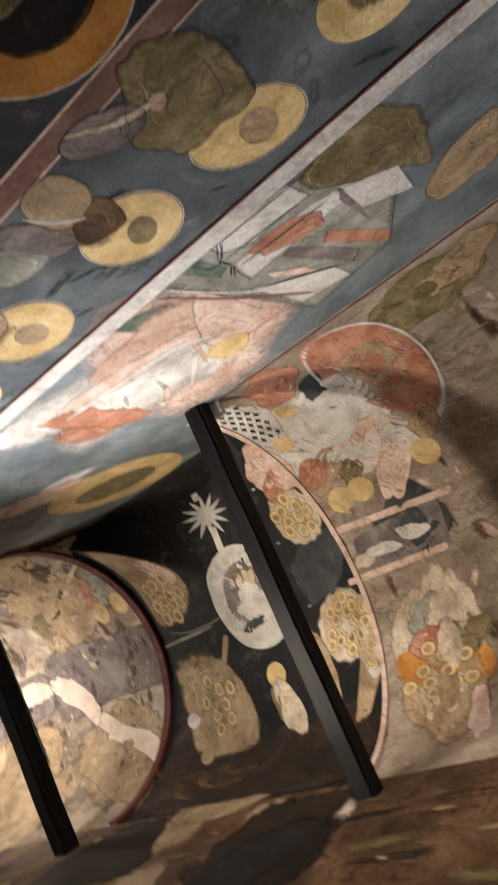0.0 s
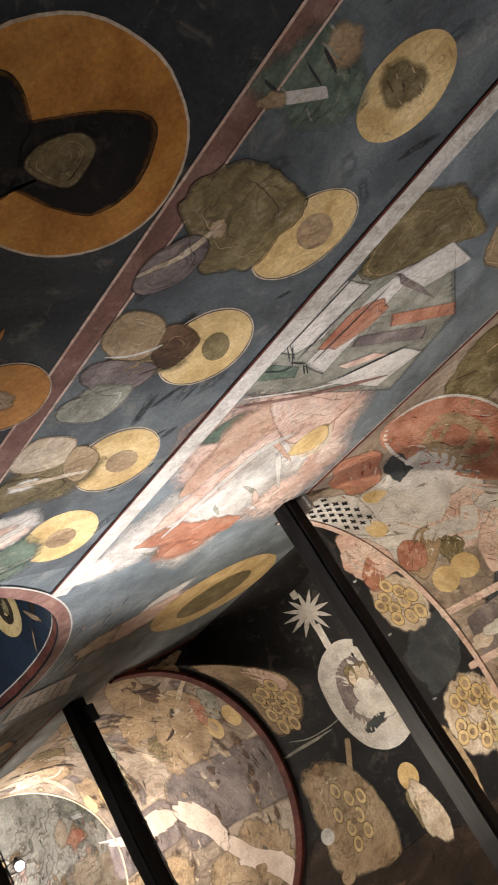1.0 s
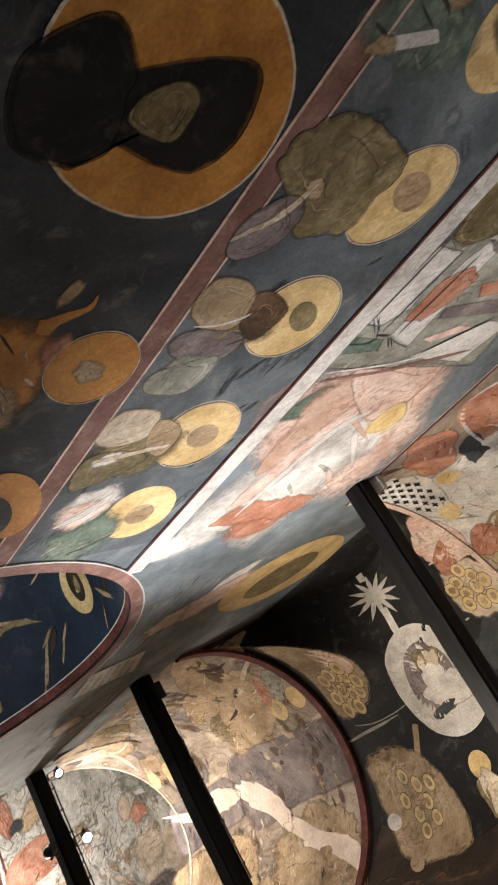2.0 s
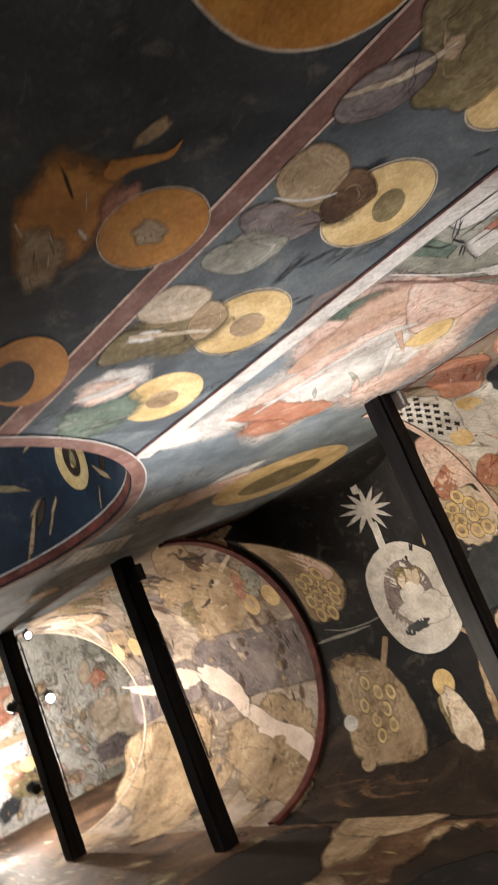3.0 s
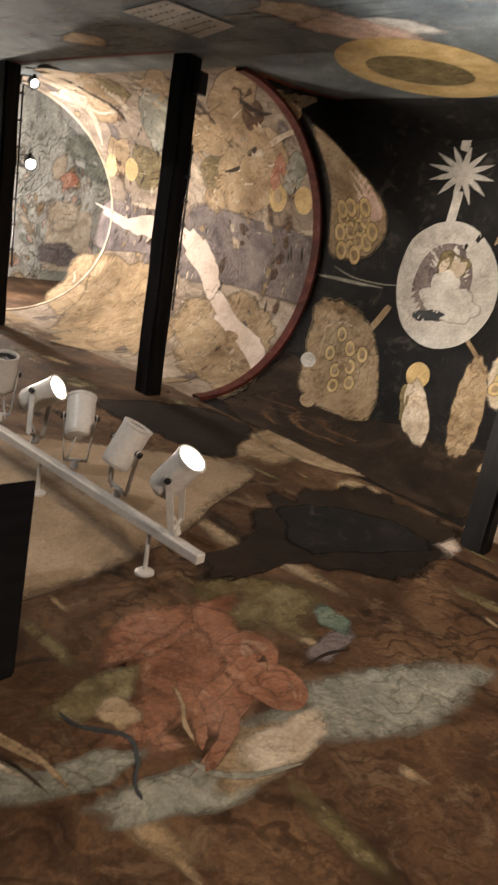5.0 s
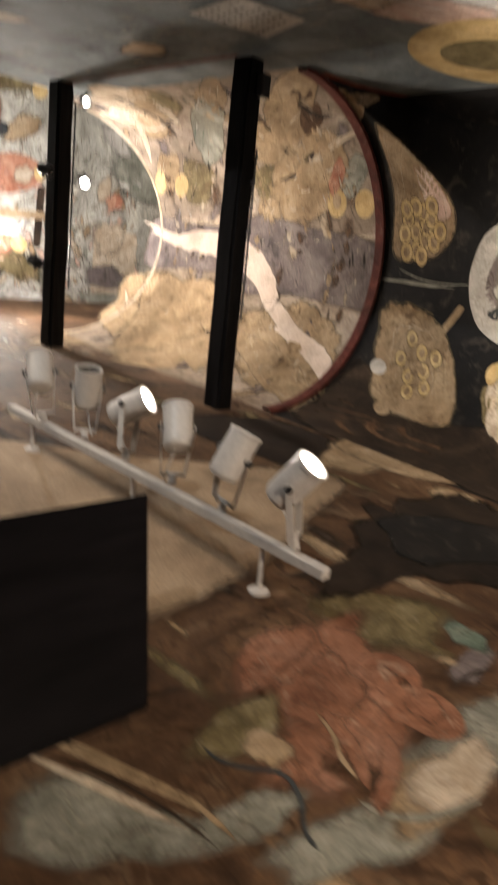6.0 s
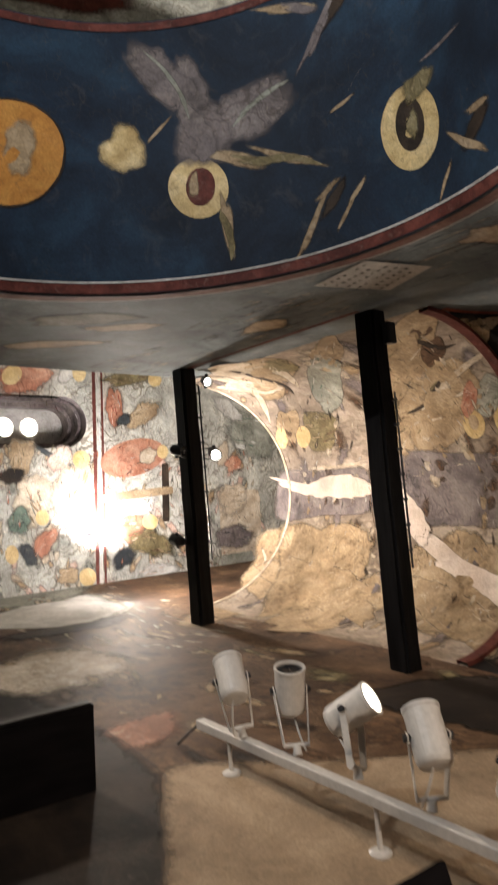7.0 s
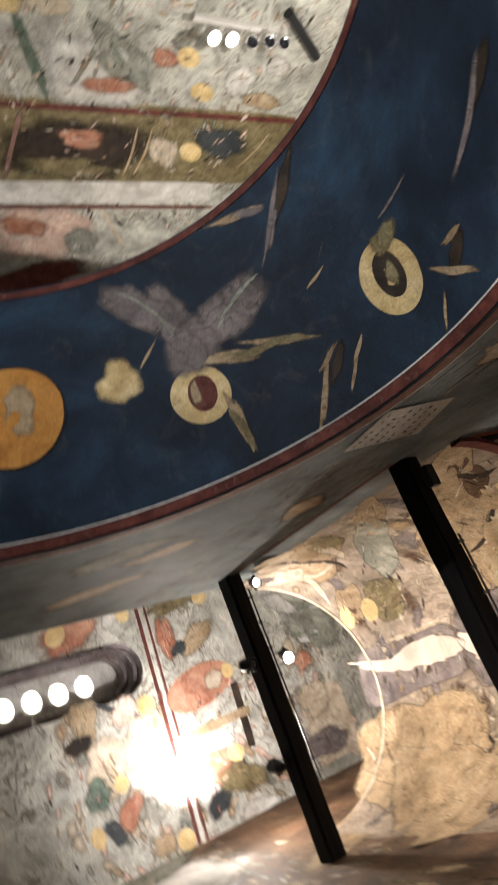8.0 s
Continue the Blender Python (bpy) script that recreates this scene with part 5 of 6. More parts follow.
ribbon(N, "painted_stroke", "tan", ((6.447, 7.290, 0.009, 0.018), (6.096, 7.392, 0.007, 0.018), (5.828, 7.410, 0.005, 0.018)), 5)
paint(N, "painted_band", "white", "rect", 7.216, 5.638, -0.380, 1.562, 0.153, 0.071, 6)
paint(N, "painted_line", "maroon", "rect", 7.419, 5.731, -0.362, 1.618, 0.025, 0.012, 7)
paint(N, "painted_line", "maroon", "rect", 6.017, 5.884, -0.435, 1.831, 0.034, 0.012, 5)
ribbon(N, "painted_line", "white", ((5.600, 4.022, 0.027, -0.028), (5.902, 4.264, 0.027, -0.030), (6.305, 4.548, 0.024, -0.029)), 5)
ribbon(N, "painted_line", "bandred", ((6.361, 4.581, 0.000, -0.033), (6.771, 4.632, -0.000, -0.035), (7.277, 4.708, -0.001, -0.037)), 5)
paint(N, "painted_frame", "white", "rrect", 5.794, 5.134, -0.134, 0.546, -0.369, -0.179, 2)
paint(N, "painted_ground", "green", "rag", 5.821, 4.476, 0.352, 0.253, -0.199, -0.235, 2)
paint(N, "painted_robe", "stone", "rag", 5.686, 4.991, -0.206, 0.051, 0.297, -0.014, 4, 1)
paint(N, "painted_robe", "terracotta", "rag", 5.868, 5.296, -0.083, 0.285, 0.097, 0.055, 5, 1)
paint(N, "painted_robe", "stone", "rag", 5.568, 5.302, 0.177, 0.427, 0.214, -0.048, 3, 1)
paint(N, "painted_disc", "gold", "disc", 5.328, 5.936, -0.033, 0.121, 0.098, 0.063, 4)
paint(N, "painted_disc", "gold", "disc", 5.630, 6.293, -0.032, 0.131, 0.096, 0.064, 4)
paint(N, "painted_robe", "terracotta", "rag", 5.415, 5.707, -0.042, 0.146, 0.109, 0.065, 3, 1)
paint(N, "painted_robe", "white", "rag", 5.381, 6.639, -0.166, 0.156, 0.124, 0.132, 3, 1)
paint(N, "painted_robe", "tan", "rag", 5.508, 7.024, -0.064, 0.297, 0.093, 0.073, 3, 1)
paint(N, "painted_robe", "white", "rag", 5.088, 6.940, -0.087, 0.137, 0.096, 0.096, 3, 1)
paint(N, "painted_disc", "gold", "disc", 6.018, 4.085, -0.019, 0.082, 0.119, 0.039, 4)
paint(N, "painted_disc", "gold", "disc", 6.794, 4.337, -0.012, 0.082, 0.186, 0.060, 4)
paint(N, "painted_robe", "gold", "rag", 5.426, 4.120, -0.049, 0.183, 0.090, 0.042, 3, 1)
paint(N, "painted_robe", "cream", "rag", 5.303, 4.482, -0.072, 0.240, 0.118, 0.049, 3, 1)
paint(N, "painted_ground", "rose", "rag", 7.907, 5.430, -0.059, 0.657, 0.483, 0.120, 2, 1)
paint(N, "painted_robe", "terracotta", "rag", 7.883, 5.138, -0.037, 0.340, 0.174, 0.079, 4, 1)
paint(N, "painted_robe", "stone", "rag", 7.992, 5.918, -0.003, 0.237, 0.249, 0.073, 4, 1)
ribbon(N, "painted_line", "cream", ((7.399, 5.910, 0.023, -0.015), (7.668, 6.198, 0.024, -0.016), (7.961, 6.513, 0.025, -0.016)), 5)
paint(N, "painted_ground", "maroon", "rag", 8.723, 5.527, -0.387, 0.793, 0.280, 0.029, 2)
ribbon(R, "painted_robe", "russet", ((2.278, 3.096, -0.015, -0.017), (2.243, 3.215, -0.021, -0.046), (2.146, 3.213, -0.001, -0.045), (2.085, 3.128, 0.005, -0.014)), 4)
ribbon(R, "painted_robe", "russet", ((2.226, 2.889, -0.000, -0.016), (2.157, 2.858, 0.001, -0.029), (2.066, 2.811, 0.005, -0.028), (1.999, 2.748, 0.004, -0.011)), 4)
ribbon(R, "painted_robe", "russet", ((2.450, 3.180, -0.018, -0.056), (2.329, 3.174, -0.016, -0.092), (2.158, 3.096, -0.001, -0.079), (2.038, 3.023, 0.003, -0.040)), 3)
ribbon(R, "painted_robe", "russet", ((2.072, 2.946, 0.008, -0.017), (2.009, 2.860, 0.018, -0.023), (1.968, 2.764, 0.018, -0.014), (1.947, 2.704, 0.007, -0.005)), 4)
ribbon(R, "painted_line", "umber", ((2.055, 3.246, -0.004, -0.003), (2.048, 3.379, -0.007, -0.008), (2.018, 3.468, -0.004, -0.007)), 4)
paint(R, "painted_ground", "stone", "rag", 2.110, 2.499, -0.052, 0.129, -0.040, -0.078, 2, 1)
paint(R, "painted_ground", "tan", "rag", 1.905, 2.869, -0.069, 0.139, -0.044, -0.140, 2, 1)
paint(R, "painted_ground", "olive", "rag", 2.297, 2.661, -0.042, 0.153, -0.051, -0.093, 2)
paint(R, "painted_ground", "brown", "rag", 2.471, 2.996, -0.061, 0.304, -0.126, -0.177, 1)
paint(R, "painted_ground", "russet", "rag", 2.140, 2.881, -0.072, 0.199, -0.119, -0.207, 1)
paint(R, "painted_ground", "brown", "rag", 2.414, 2.618, -0.076, 0.213, -0.074, -0.073, 1)
paint(V, "painted_hill", "tan", "rag", 2.801, 5.355, -0.350, 0.079, 0.340, 0.323, 1)
# forms of the upper and lower registers
figure(L, "painted_building", "stone", ((1.172, 3.519), (0.697, 3.510), (0.429, 3.652), (0.352, 3.997), (0.614, 4.547), (1.100, 4.664)), 2, 0, "slate", 0.01, True)
figure(L, "painted_building", "white", ((0.947, 3.534), (0.604, 3.566), (0.599, 3.717), (0.859, 3.721), (0.950, 3.644)), 3, 0, "slate", 0.01, True)
figure(L, "painted_building", "green", ((1.094, 3.530), (1.003, 3.511), (1.000, 3.741), (1.057, 3.771)), 4, 0, "slate", 0.01, True)
figure(L, "painted_building", "white", ((0.998, 3.759), (0.625, 3.778), (0.528, 3.821), (0.533, 3.923), (1.031, 3.944)), 3, 0, "slate", 0.01, True)
figure(L, "painted_building", "terracotta", ((0.912, 3.750), (0.707, 3.754), (0.636, 3.862), (0.659, 3.969), (0.790, 3.941), (0.907, 3.865)), 5, 3, "red", 0.06, True)
figure(L, "painted_building", "terracotta", ((0.693, 4.024), (0.561, 4.423), (0.615, 4.536), (0.750, 4.093)), 5, 0, "red", 0.01, True)
figure(L, "painted_building", "mauve", ((0.819, 3.939), (0.701, 4.390), (0.773, 4.464), (0.877, 3.954)), 5, 0, "slate", 0.01, True)
figure(L, "painted_building", "white", ((1.082, 4.010), (0.831, 4.391), (0.836, 4.580), (1.081, 4.485)), 5, 0, "slate", 0.01, True)
figure(L, "painted_building", "rose", ((0.981, 3.987), (0.885, 4.181), (0.882, 4.309), (0.991, 4.069)), 6, 0, "mauve", 0.01, True)
figure(L, "painted_building", "white", ((0.535, 3.788), (0.396, 3.969), (0.374, 4.043), (0.435, 4.171), (0.511, 4.035)), 5, 0, "mauve", 0.01, True)
figure(L, "painted_building", "white", ((0.529, 3.821), (0.346, 3.972), (0.371, 4.226), (0.551, 4.073)), 5, 0, "mauve", 0.01, True)
figure(L, "painted_building", "mauve", ((0.529, 3.821), (0.551, 4.073), (0.576, 4.244), (0.564, 3.890)), 5, 0, "slate", 0.01, True)
ribbon(L, "painted_line", "slate", ((0.971, 3.476, 0.0030, 0.0070), (0.560, 3.503, 0.0010, 0.0060)), 7)
ribbon(L, "painted_line", "slate", ((0.972, 3.562, 0.0020, 0.0060), (0.565, 3.586, 0.0010, 0.0060)), 7)
ribbon(L, "painted_line", "slate", ((0.981, 3.681, 0.0030, 0.0070), (0.574, 3.720, 0.0010, 0.0070)), 7)
ribbon(L, "painted_line", "slate", ((0.995, 3.795, 0.0030, 0.0080), (0.564, 3.835, 0.0010, 0.0070)), 7)
ribbon(L, "painted_line", "slate", ((0.925, 3.442, 0.0040, 0.0050), (0.910, 3.554, 0.0040, 0.0050)), 7)
ribbon(L, "painted_line", "slate", ((0.910, 3.554, 0.0010, -0.0040), (0.983, 3.654, 0.0010, -0.0050)), 7)
ribbon(L, "painted_line", "slate", ((0.983, 3.654, 0.0060, 0.0050), (0.985, 3.746, 0.0050, 0.0050)), 7)
ribbon(L, "painted_line", "slate", ((0.985, 3.746, 0.0010, -0.0070), (1.039, 3.820, 0.0010, -0.0070)), 7)
ribbon(L, "painted_line", "slate", ((1.066, 4.057, 0.0050, 0.0090), (0.806, 4.405, 0.0040, 0.0110)), 7)
ribbon(L, "painted_line", "bandred", ((1.231, 3.561, 0.0090, 0.0100), (1.142, 3.998, 0.0090, 0.0150), (0.996, 4.494, 0.0100, 0.0200)), 7)
ribbon(L, "painted_line", "white", ((1.186, 3.550, 0.0060, 0.0070), (1.110, 3.959, 0.0060, 0.0090), (0.977, 4.406, 0.0060, 0.0130)), 7)
paint(L, "painted_ground", "green", "rag", 1.341, 3.669, -0.10, 0.10, 0.05, 0.06, 3)
figure(L, "painted_hill", "olive", ((0.587, 3.580), (0.302, 3.537), (0.181, 3.740), (0.264, 4.099), (0.367, 3.994), (0.536, 3.787)), 3, 6, "brown", 0.08)
figure(L, "painted_hill", "tan", ((0.368, 4.323), (0.185, 4.144), (-0.004, 4.122), (0.078, 4.468), (0.194, 4.510), (0.353, 4.511)), 3, 4, "olive", 0.06)
figure(L, "painted_disc", "gold", ((1.553, 4.287), (1.412, 4.264), (1.337, 4.367), (1.441, 4.503), (1.543, 4.449)), 8, 2, "tan", 0.01)
figure(L, "painted_robe", "rose", ((1.181, 3.741), (1.144, 3.916), (1.170, 4.219), (1.165, 4.418), (1.436, 4.367), (1.446, 4.140)), 5, 4, "terracotta", 0.03)
figure(L, "painted_cap", "tan", ((0.981, 2.764), (0.871, 2.775), (0.863, 2.893), (0.915, 2.964), (1.013, 2.966), (1.039, 2.876)), 5, 3, "olive", 0.02)
figure(L, "painted_beard", "brown", ((1.023, 2.985), (0.907, 2.944), (0.878, 3.007), (0.930, 3.115), (1.012, 3.110), (1.062, 3.070)), 5, 3, "umber", 0.06)
figure(L, "painted_robe", "mauve", ((1.073, 2.776), (1.034, 2.861), (1.042, 3.024), (1.113, 3.032), (1.177, 2.940), (1.136, 2.798)), 4, 3, "umber", 0.03)
figure(L, "painted_scroll", "stone", ((1.286, 2.800), (1.204, 2.800), (1.127, 2.984), (1.237, 2.994), (1.295, 2.943)), 5, 3, "mauve", 0.03)
figure(L, "painted_cap", "cream", ((1.491, 2.753), (1.371, 2.780), (1.366, 2.923), (1.474, 2.967), (1.523, 2.897), (1.529, 2.817)), 5, 3, "tan", 0.02)
figure(L, "painted_beard", "tan", ((1.530, 2.968), (1.410, 2.957), (1.438, 3.061), (1.513, 3.099), (1.600, 3.069)), 5, 3, "olive", 0.05)
figure(L, "painted_robe", "olive", ((1.738, 2.792), (1.578, 2.772), (1.553, 2.915), (1.595, 3.031), (1.676, 2.963), (1.736, 2.863)), 4, 4, "umber", 0.03)
figure(L, "painted_beard", "olive", ((0.527, 2.696), (0.420, 2.743), (0.384, 2.899), (0.440, 3.105), (0.575, 3.115), (0.674, 3.063), (0.714, 2.933), (0.620, 2.786)), 5, 3, "umber", 0.1)
figure(L, "painted_robe", "mauve", ((0.795, 2.738), (0.700, 2.733), (0.605, 2.813), (0.637, 2.895), (0.738, 2.887), (0.806, 2.806)), 6, 4, "umber", 0.03)
figure(L, "painted_robe", "black", ((0.499, 2.283), (0.423, 2.414), (0.398, 2.505), (0.436, 2.554), (0.542, 2.576), (0.637, 2.516), (0.644, 2.418), (0.635, 2.315), (0.703, 2.253), (0.600, 2.169)), 4, 0, "umber", 0.02)
figure(L, "painted_patch", "olive", ((0.579, 2.316), (0.519, 2.331), (0.479, 2.390), (0.501, 2.440), (0.585, 2.438), (0.598, 2.384)), 6, 5, "umber", 0.02)
figure(L, "painted_robe", "black", ((0.43, 2.20), (0.49, 2.29), (0.54, 2.30), (0.64, 2.32), (0.70, 2.25), (0.68, 2.14), (0.55, 2.10)), 6, 0, "black", 0.02)
# far vault: grey band, bare plaster, rocky grounds
figure(V, "painted_ground", "mauve", ((1.329, 5.429), (1.363, 4.673), (1.437, 4.139), (1.657, 4.108), (1.922, 4.142), (1.921, 4.751), (1.943, 5.440)), 2, 2, "brown", 0.02)
figure(V, "painted_ground", "mauve", ((1.421, 6.513), (1.414, 5.997), (1.436, 5.518), (1.801, 5.516), (1.852, 6.021), (1.899, 6.554)), 2, 2, "brown", 0.02)
figure(V, "painted_rock", "tan", ((2.043, 6.471), (1.916, 6.271), (1.929, 5.879), (1.947, 5.522), (2.373, 5.332), (2.634, 5.454), (2.854, 5.707), (3.041, 5.889)), 3, 3, "olive", 0.1)
figure(V, "painted_rock", "tan", ((2.472, 6.515), (2.286, 6.174), (2.339, 5.539), (2.583, 5.180), (2.909, 5.030)), 4, 3, "cream", 0.12)
figure(V, "painted_rock", "tan", ((2.189, 5.220), (2.013, 4.921), (1.940, 4.656), (2.101, 4.305), (2.335, 4.182), (2.662, 4.071), (2.783, 4.315), (2.762, 4.809)), 3, 3, "olive", 0.1)
figure(V, "painted_rock", "tan", ((2.409, 5.160), (2.347, 4.788), (2.548, 4.326), (2.751, 4.083), (2.957, 4.168)), 4, 3, "cream", 0.12)
figure(V, "bare_plaster", "plaster", ((1.457, 6.634), (1.566, 6.294), (1.484, 5.982), (1.482, 5.584), (1.681, 5.493), (1.682, 5.845), (1.666, 6.199), (1.562, 6.505)), 8, 0, "umber", 0.14)
figure(V, "bare_plaster", "plaster", ((1.507, 5.497), (1.587, 5.233), (1.809, 5.015), (2.040, 4.884), (2.087, 4.997), (1.901, 5.192), (1.701, 5.459)), 8, 0, "umber", 0.14)
figure(V, "bare_plaster", "plaster", ((2.010, 5.018), (2.015, 4.871), (2.184, 4.595), (2.268, 4.334), (2.385, 4.193), (2.634, 4.064), (2.515, 4.250), (2.355, 4.548), (2.217, 4.853)), 8, 0, "umber", 0.14)
# cross vault: crowd between rib and groin, rocky grounds, brown foot
figure(V, "painted_foot", "umber", ((2.30, 4.06), (2.52, 3.70), (2.58, 3.30), (2.50, 2.95), (2.56, 2.60), (2.45, 2.30), (3.08, 2.28), (3.10, 3.20), (3.08, 4.06)), 1, 0, "umber", 0.05)
figure(V, "painted_foot", "brown", ((2.66, 3.95), (2.74, 3.60), (2.70, 3.20), (2.86, 3.10), (2.98, 3.50), (2.92, 3.95)), 2, 0, "umber", 0.10)
figure(V, "painted_crowd", "tan", ((0.594, 4.014), (0.839, 3.800), (1.161, 3.579), (1.399, 3.611), (1.528, 3.816), (1.494, 4.035), (1.108, 4.021)), 4, 5, "olive", 0.02)
figure(V, "painted_robe", "rose", ((0.887, 3.829), (0.997, 3.692), (1.203, 3.600), (1.256, 3.698), (1.072, 3.813)), 5, 3, "terracotta", 0.03)
figure(V, "painted_rock", "tan", ((1.881, 4.038), (1.809, 3.703), (1.958, 3.509), (2.180, 3.346), (2.530, 3.200), (2.658, 3.319), (2.637, 3.588), (2.508, 3.802)), 3, 3, "olive", 0.05)
cluster(V, 1.306, 3.822, 0.05, -0.18, 0.25, 0.02, 7, 15, 0.25)
# right wall: bare plaster, dark grounds, oval, painted shade low on the wall
figure(R, "painted_ground", "soot", ((2.673, 3.439), (2.667, 3.696), (2.904, 4.249), (2.798, 4.760), (2.370, 4.902), (2.136, 4.473), (2.191, 4.057), (2.436, 3.836), (2.507, 3.437)), 4, 0, "black", 0.16)
figure(R, "painted_ground", "black", ((2.833, 4.146), (2.721, 4.403), (2.432, 4.641), (2.232, 4.493), (2.351, 4.136), (2.523, 3.893)), 5, 0, "umber", 0.12)
figure(R, "painted_ground", "soot", ((4.229, 4.193), (4.011, 4.807), (3.672, 4.941), (3.472, 4.657), (3.345, 4.353), (3.696, 4.157)), 4, 0, "black", 0.1)
figure(R, "painted_oval", "tan", ((3.556, 4.846), (3.556, 5.259), (3.233, 5.555), (2.867, 5.602), (2.753, 5.200), (2.981, 4.844), (3.259, 4.765)), 4, 6, "umber", 0.02)
figure(R, "painted_oval", "white", ((7.021, 3.374), (7.360, 3.937), (7.246, 4.413), (6.798, 4.546), (6.564, 4.079), (6.662, 3.701)), 5, 3, "stone", 0.03)
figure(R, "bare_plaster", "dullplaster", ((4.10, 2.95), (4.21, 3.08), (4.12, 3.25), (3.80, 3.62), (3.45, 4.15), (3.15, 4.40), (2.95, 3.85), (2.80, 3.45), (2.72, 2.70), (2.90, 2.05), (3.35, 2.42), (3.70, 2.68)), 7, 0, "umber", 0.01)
# shade beside the screens, laid on the low wall as a dark shape
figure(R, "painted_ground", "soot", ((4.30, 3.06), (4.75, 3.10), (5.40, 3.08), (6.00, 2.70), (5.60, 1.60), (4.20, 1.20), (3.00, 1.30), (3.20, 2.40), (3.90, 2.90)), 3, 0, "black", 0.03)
# chequered cloth
bm = bmesh.new()
fade = bm.verts.layers.float.new("fade")
for i in range(9):
    for j in range(7):
        u, v = 0.16 + 0.056 * i, 1.985 + 0.030 * j + 0.006 * i
        if (i + j) % 2 or (u - 0.40) ** 2 / 0.07 + (v - 2.095) ** 2 / 0.012 > 1.0:
            continue
        for du, dv in ((0.024, 0.006), (0.008, 0.017)):
            shape(bm, fade, vault_point, "rect", u, v, du, 0.0, 0.0, dv, 0.0075 + 0.0004 * (du < 0.01), i + j)
part("painted_checks", bm, "black", vault_near)
# crowds of small rings, scattered brushwork
cluster(V, 1.203, 2.418, 0.113, -0.120, 0.151, 0.109, 6, 10, 0.26)
cluster(V, 1.982, 2.437, 0.058, -0.190, 0.214, 0.065, 6, 16, 0.2)
cluster(V, 2.061, 2.313, -0.004, -0.087, 0.236, -0.001, 6, 12, 0.22)
cluster(V, 2.237, 3.591, -0.003, -0.201, 0.285, -0.094, 6, 8, 0.2)
cluster(V, 2.434, 1.840, 0.019, -0.247, 0.204, 0.040, 6, 10, 0.2)
brushwork(V, ("cream", "tan", "brown", "mauve"), 0.15, 3.0, 4.25, 6.35, 34, 0.26, 0.16, 1, (0.35, 0.8))
brushwork(V, ("umber", "cream"), 0.15, 3.0, 4.25, 6.35, 40, 0.10, 0.07, 4, (0.15, 0.35))
brushwork(V, ("tan", "brown", "rose"), 0.1, 2.6, 0.4, 2.15, 24, 0.14, 0.12, 1, (0.3, 0.7))
brushwork(E, ("cream", "stone", "tan", "rose"), -0.62, 0.75, 3.7, 6.9, 60, 0.14, 0.14, 1, (0.25, 0.7))
brushwork(E, ("slate", "olive", "terracotta"), -0.62, 0.75, 3.7, 6.9, 40, 0.07, 0.07, 3, (0.1, 0.3))
brushwork(L, ("stone", "cream", "slate", "blue"), 2.8, 6.2, 3.95, 4.62, 60, 0.16, 0.03, 1, (0.15, 0.4))
brushwork(E, ("olive", "maroon", "umber", "white"), -1.5, 0.75, 3.7, 6.9, 60, 0.06, 0.06, 6, (0.06, 0.16))
brushwork(V, ("umber", "olive", "white", "tan"), 0.15, 2.9, 4.25, 6.35, 50, 0.07, 0.06, 6, (0.06, 0.16))
brushwork(V, ("umber", "terracotta", "white", "olive"), 0.15, 2.6, 0.9, 2.15, 40, 0.05, 0.05, 6, (0.08, 0.2))
brushwork(N, ("olive", "umber", "white"), 3.6, 7.6, 3.4, 7.2, 80, 0.06, 0.06, 8, (0.08, 0.2))
brushwork(R, ("tan", "umber", "olive", "brown"), 1.0, 6.2, 2.4, 4.9, 26, 0.30, 0.14, 1, (0.3, 0.7))
brushwork(R, ("brown", "tan"), 1.0, 6.2, 2.6, 4.9, 40, 0.16, 0.10, 2, (0.3, 0.7))
brushwork(R, ("stone", "cream", "tan"), 5.6, 7.6, 3.6, 4.9, 40, 0.22, 0.08, 2, (0.15, 0.5))
brushwork(L, ("deepblue", "slate"), -1.0, 2.1, 2.8, 3.4, 30, 0.12, 0.08, 1)
brushwork(N, ("cream", "tan", "rose", "stone", "umber"), 3.6, 7.6, 3.4, 7.2, 110, 0.10, 0.10, 6)

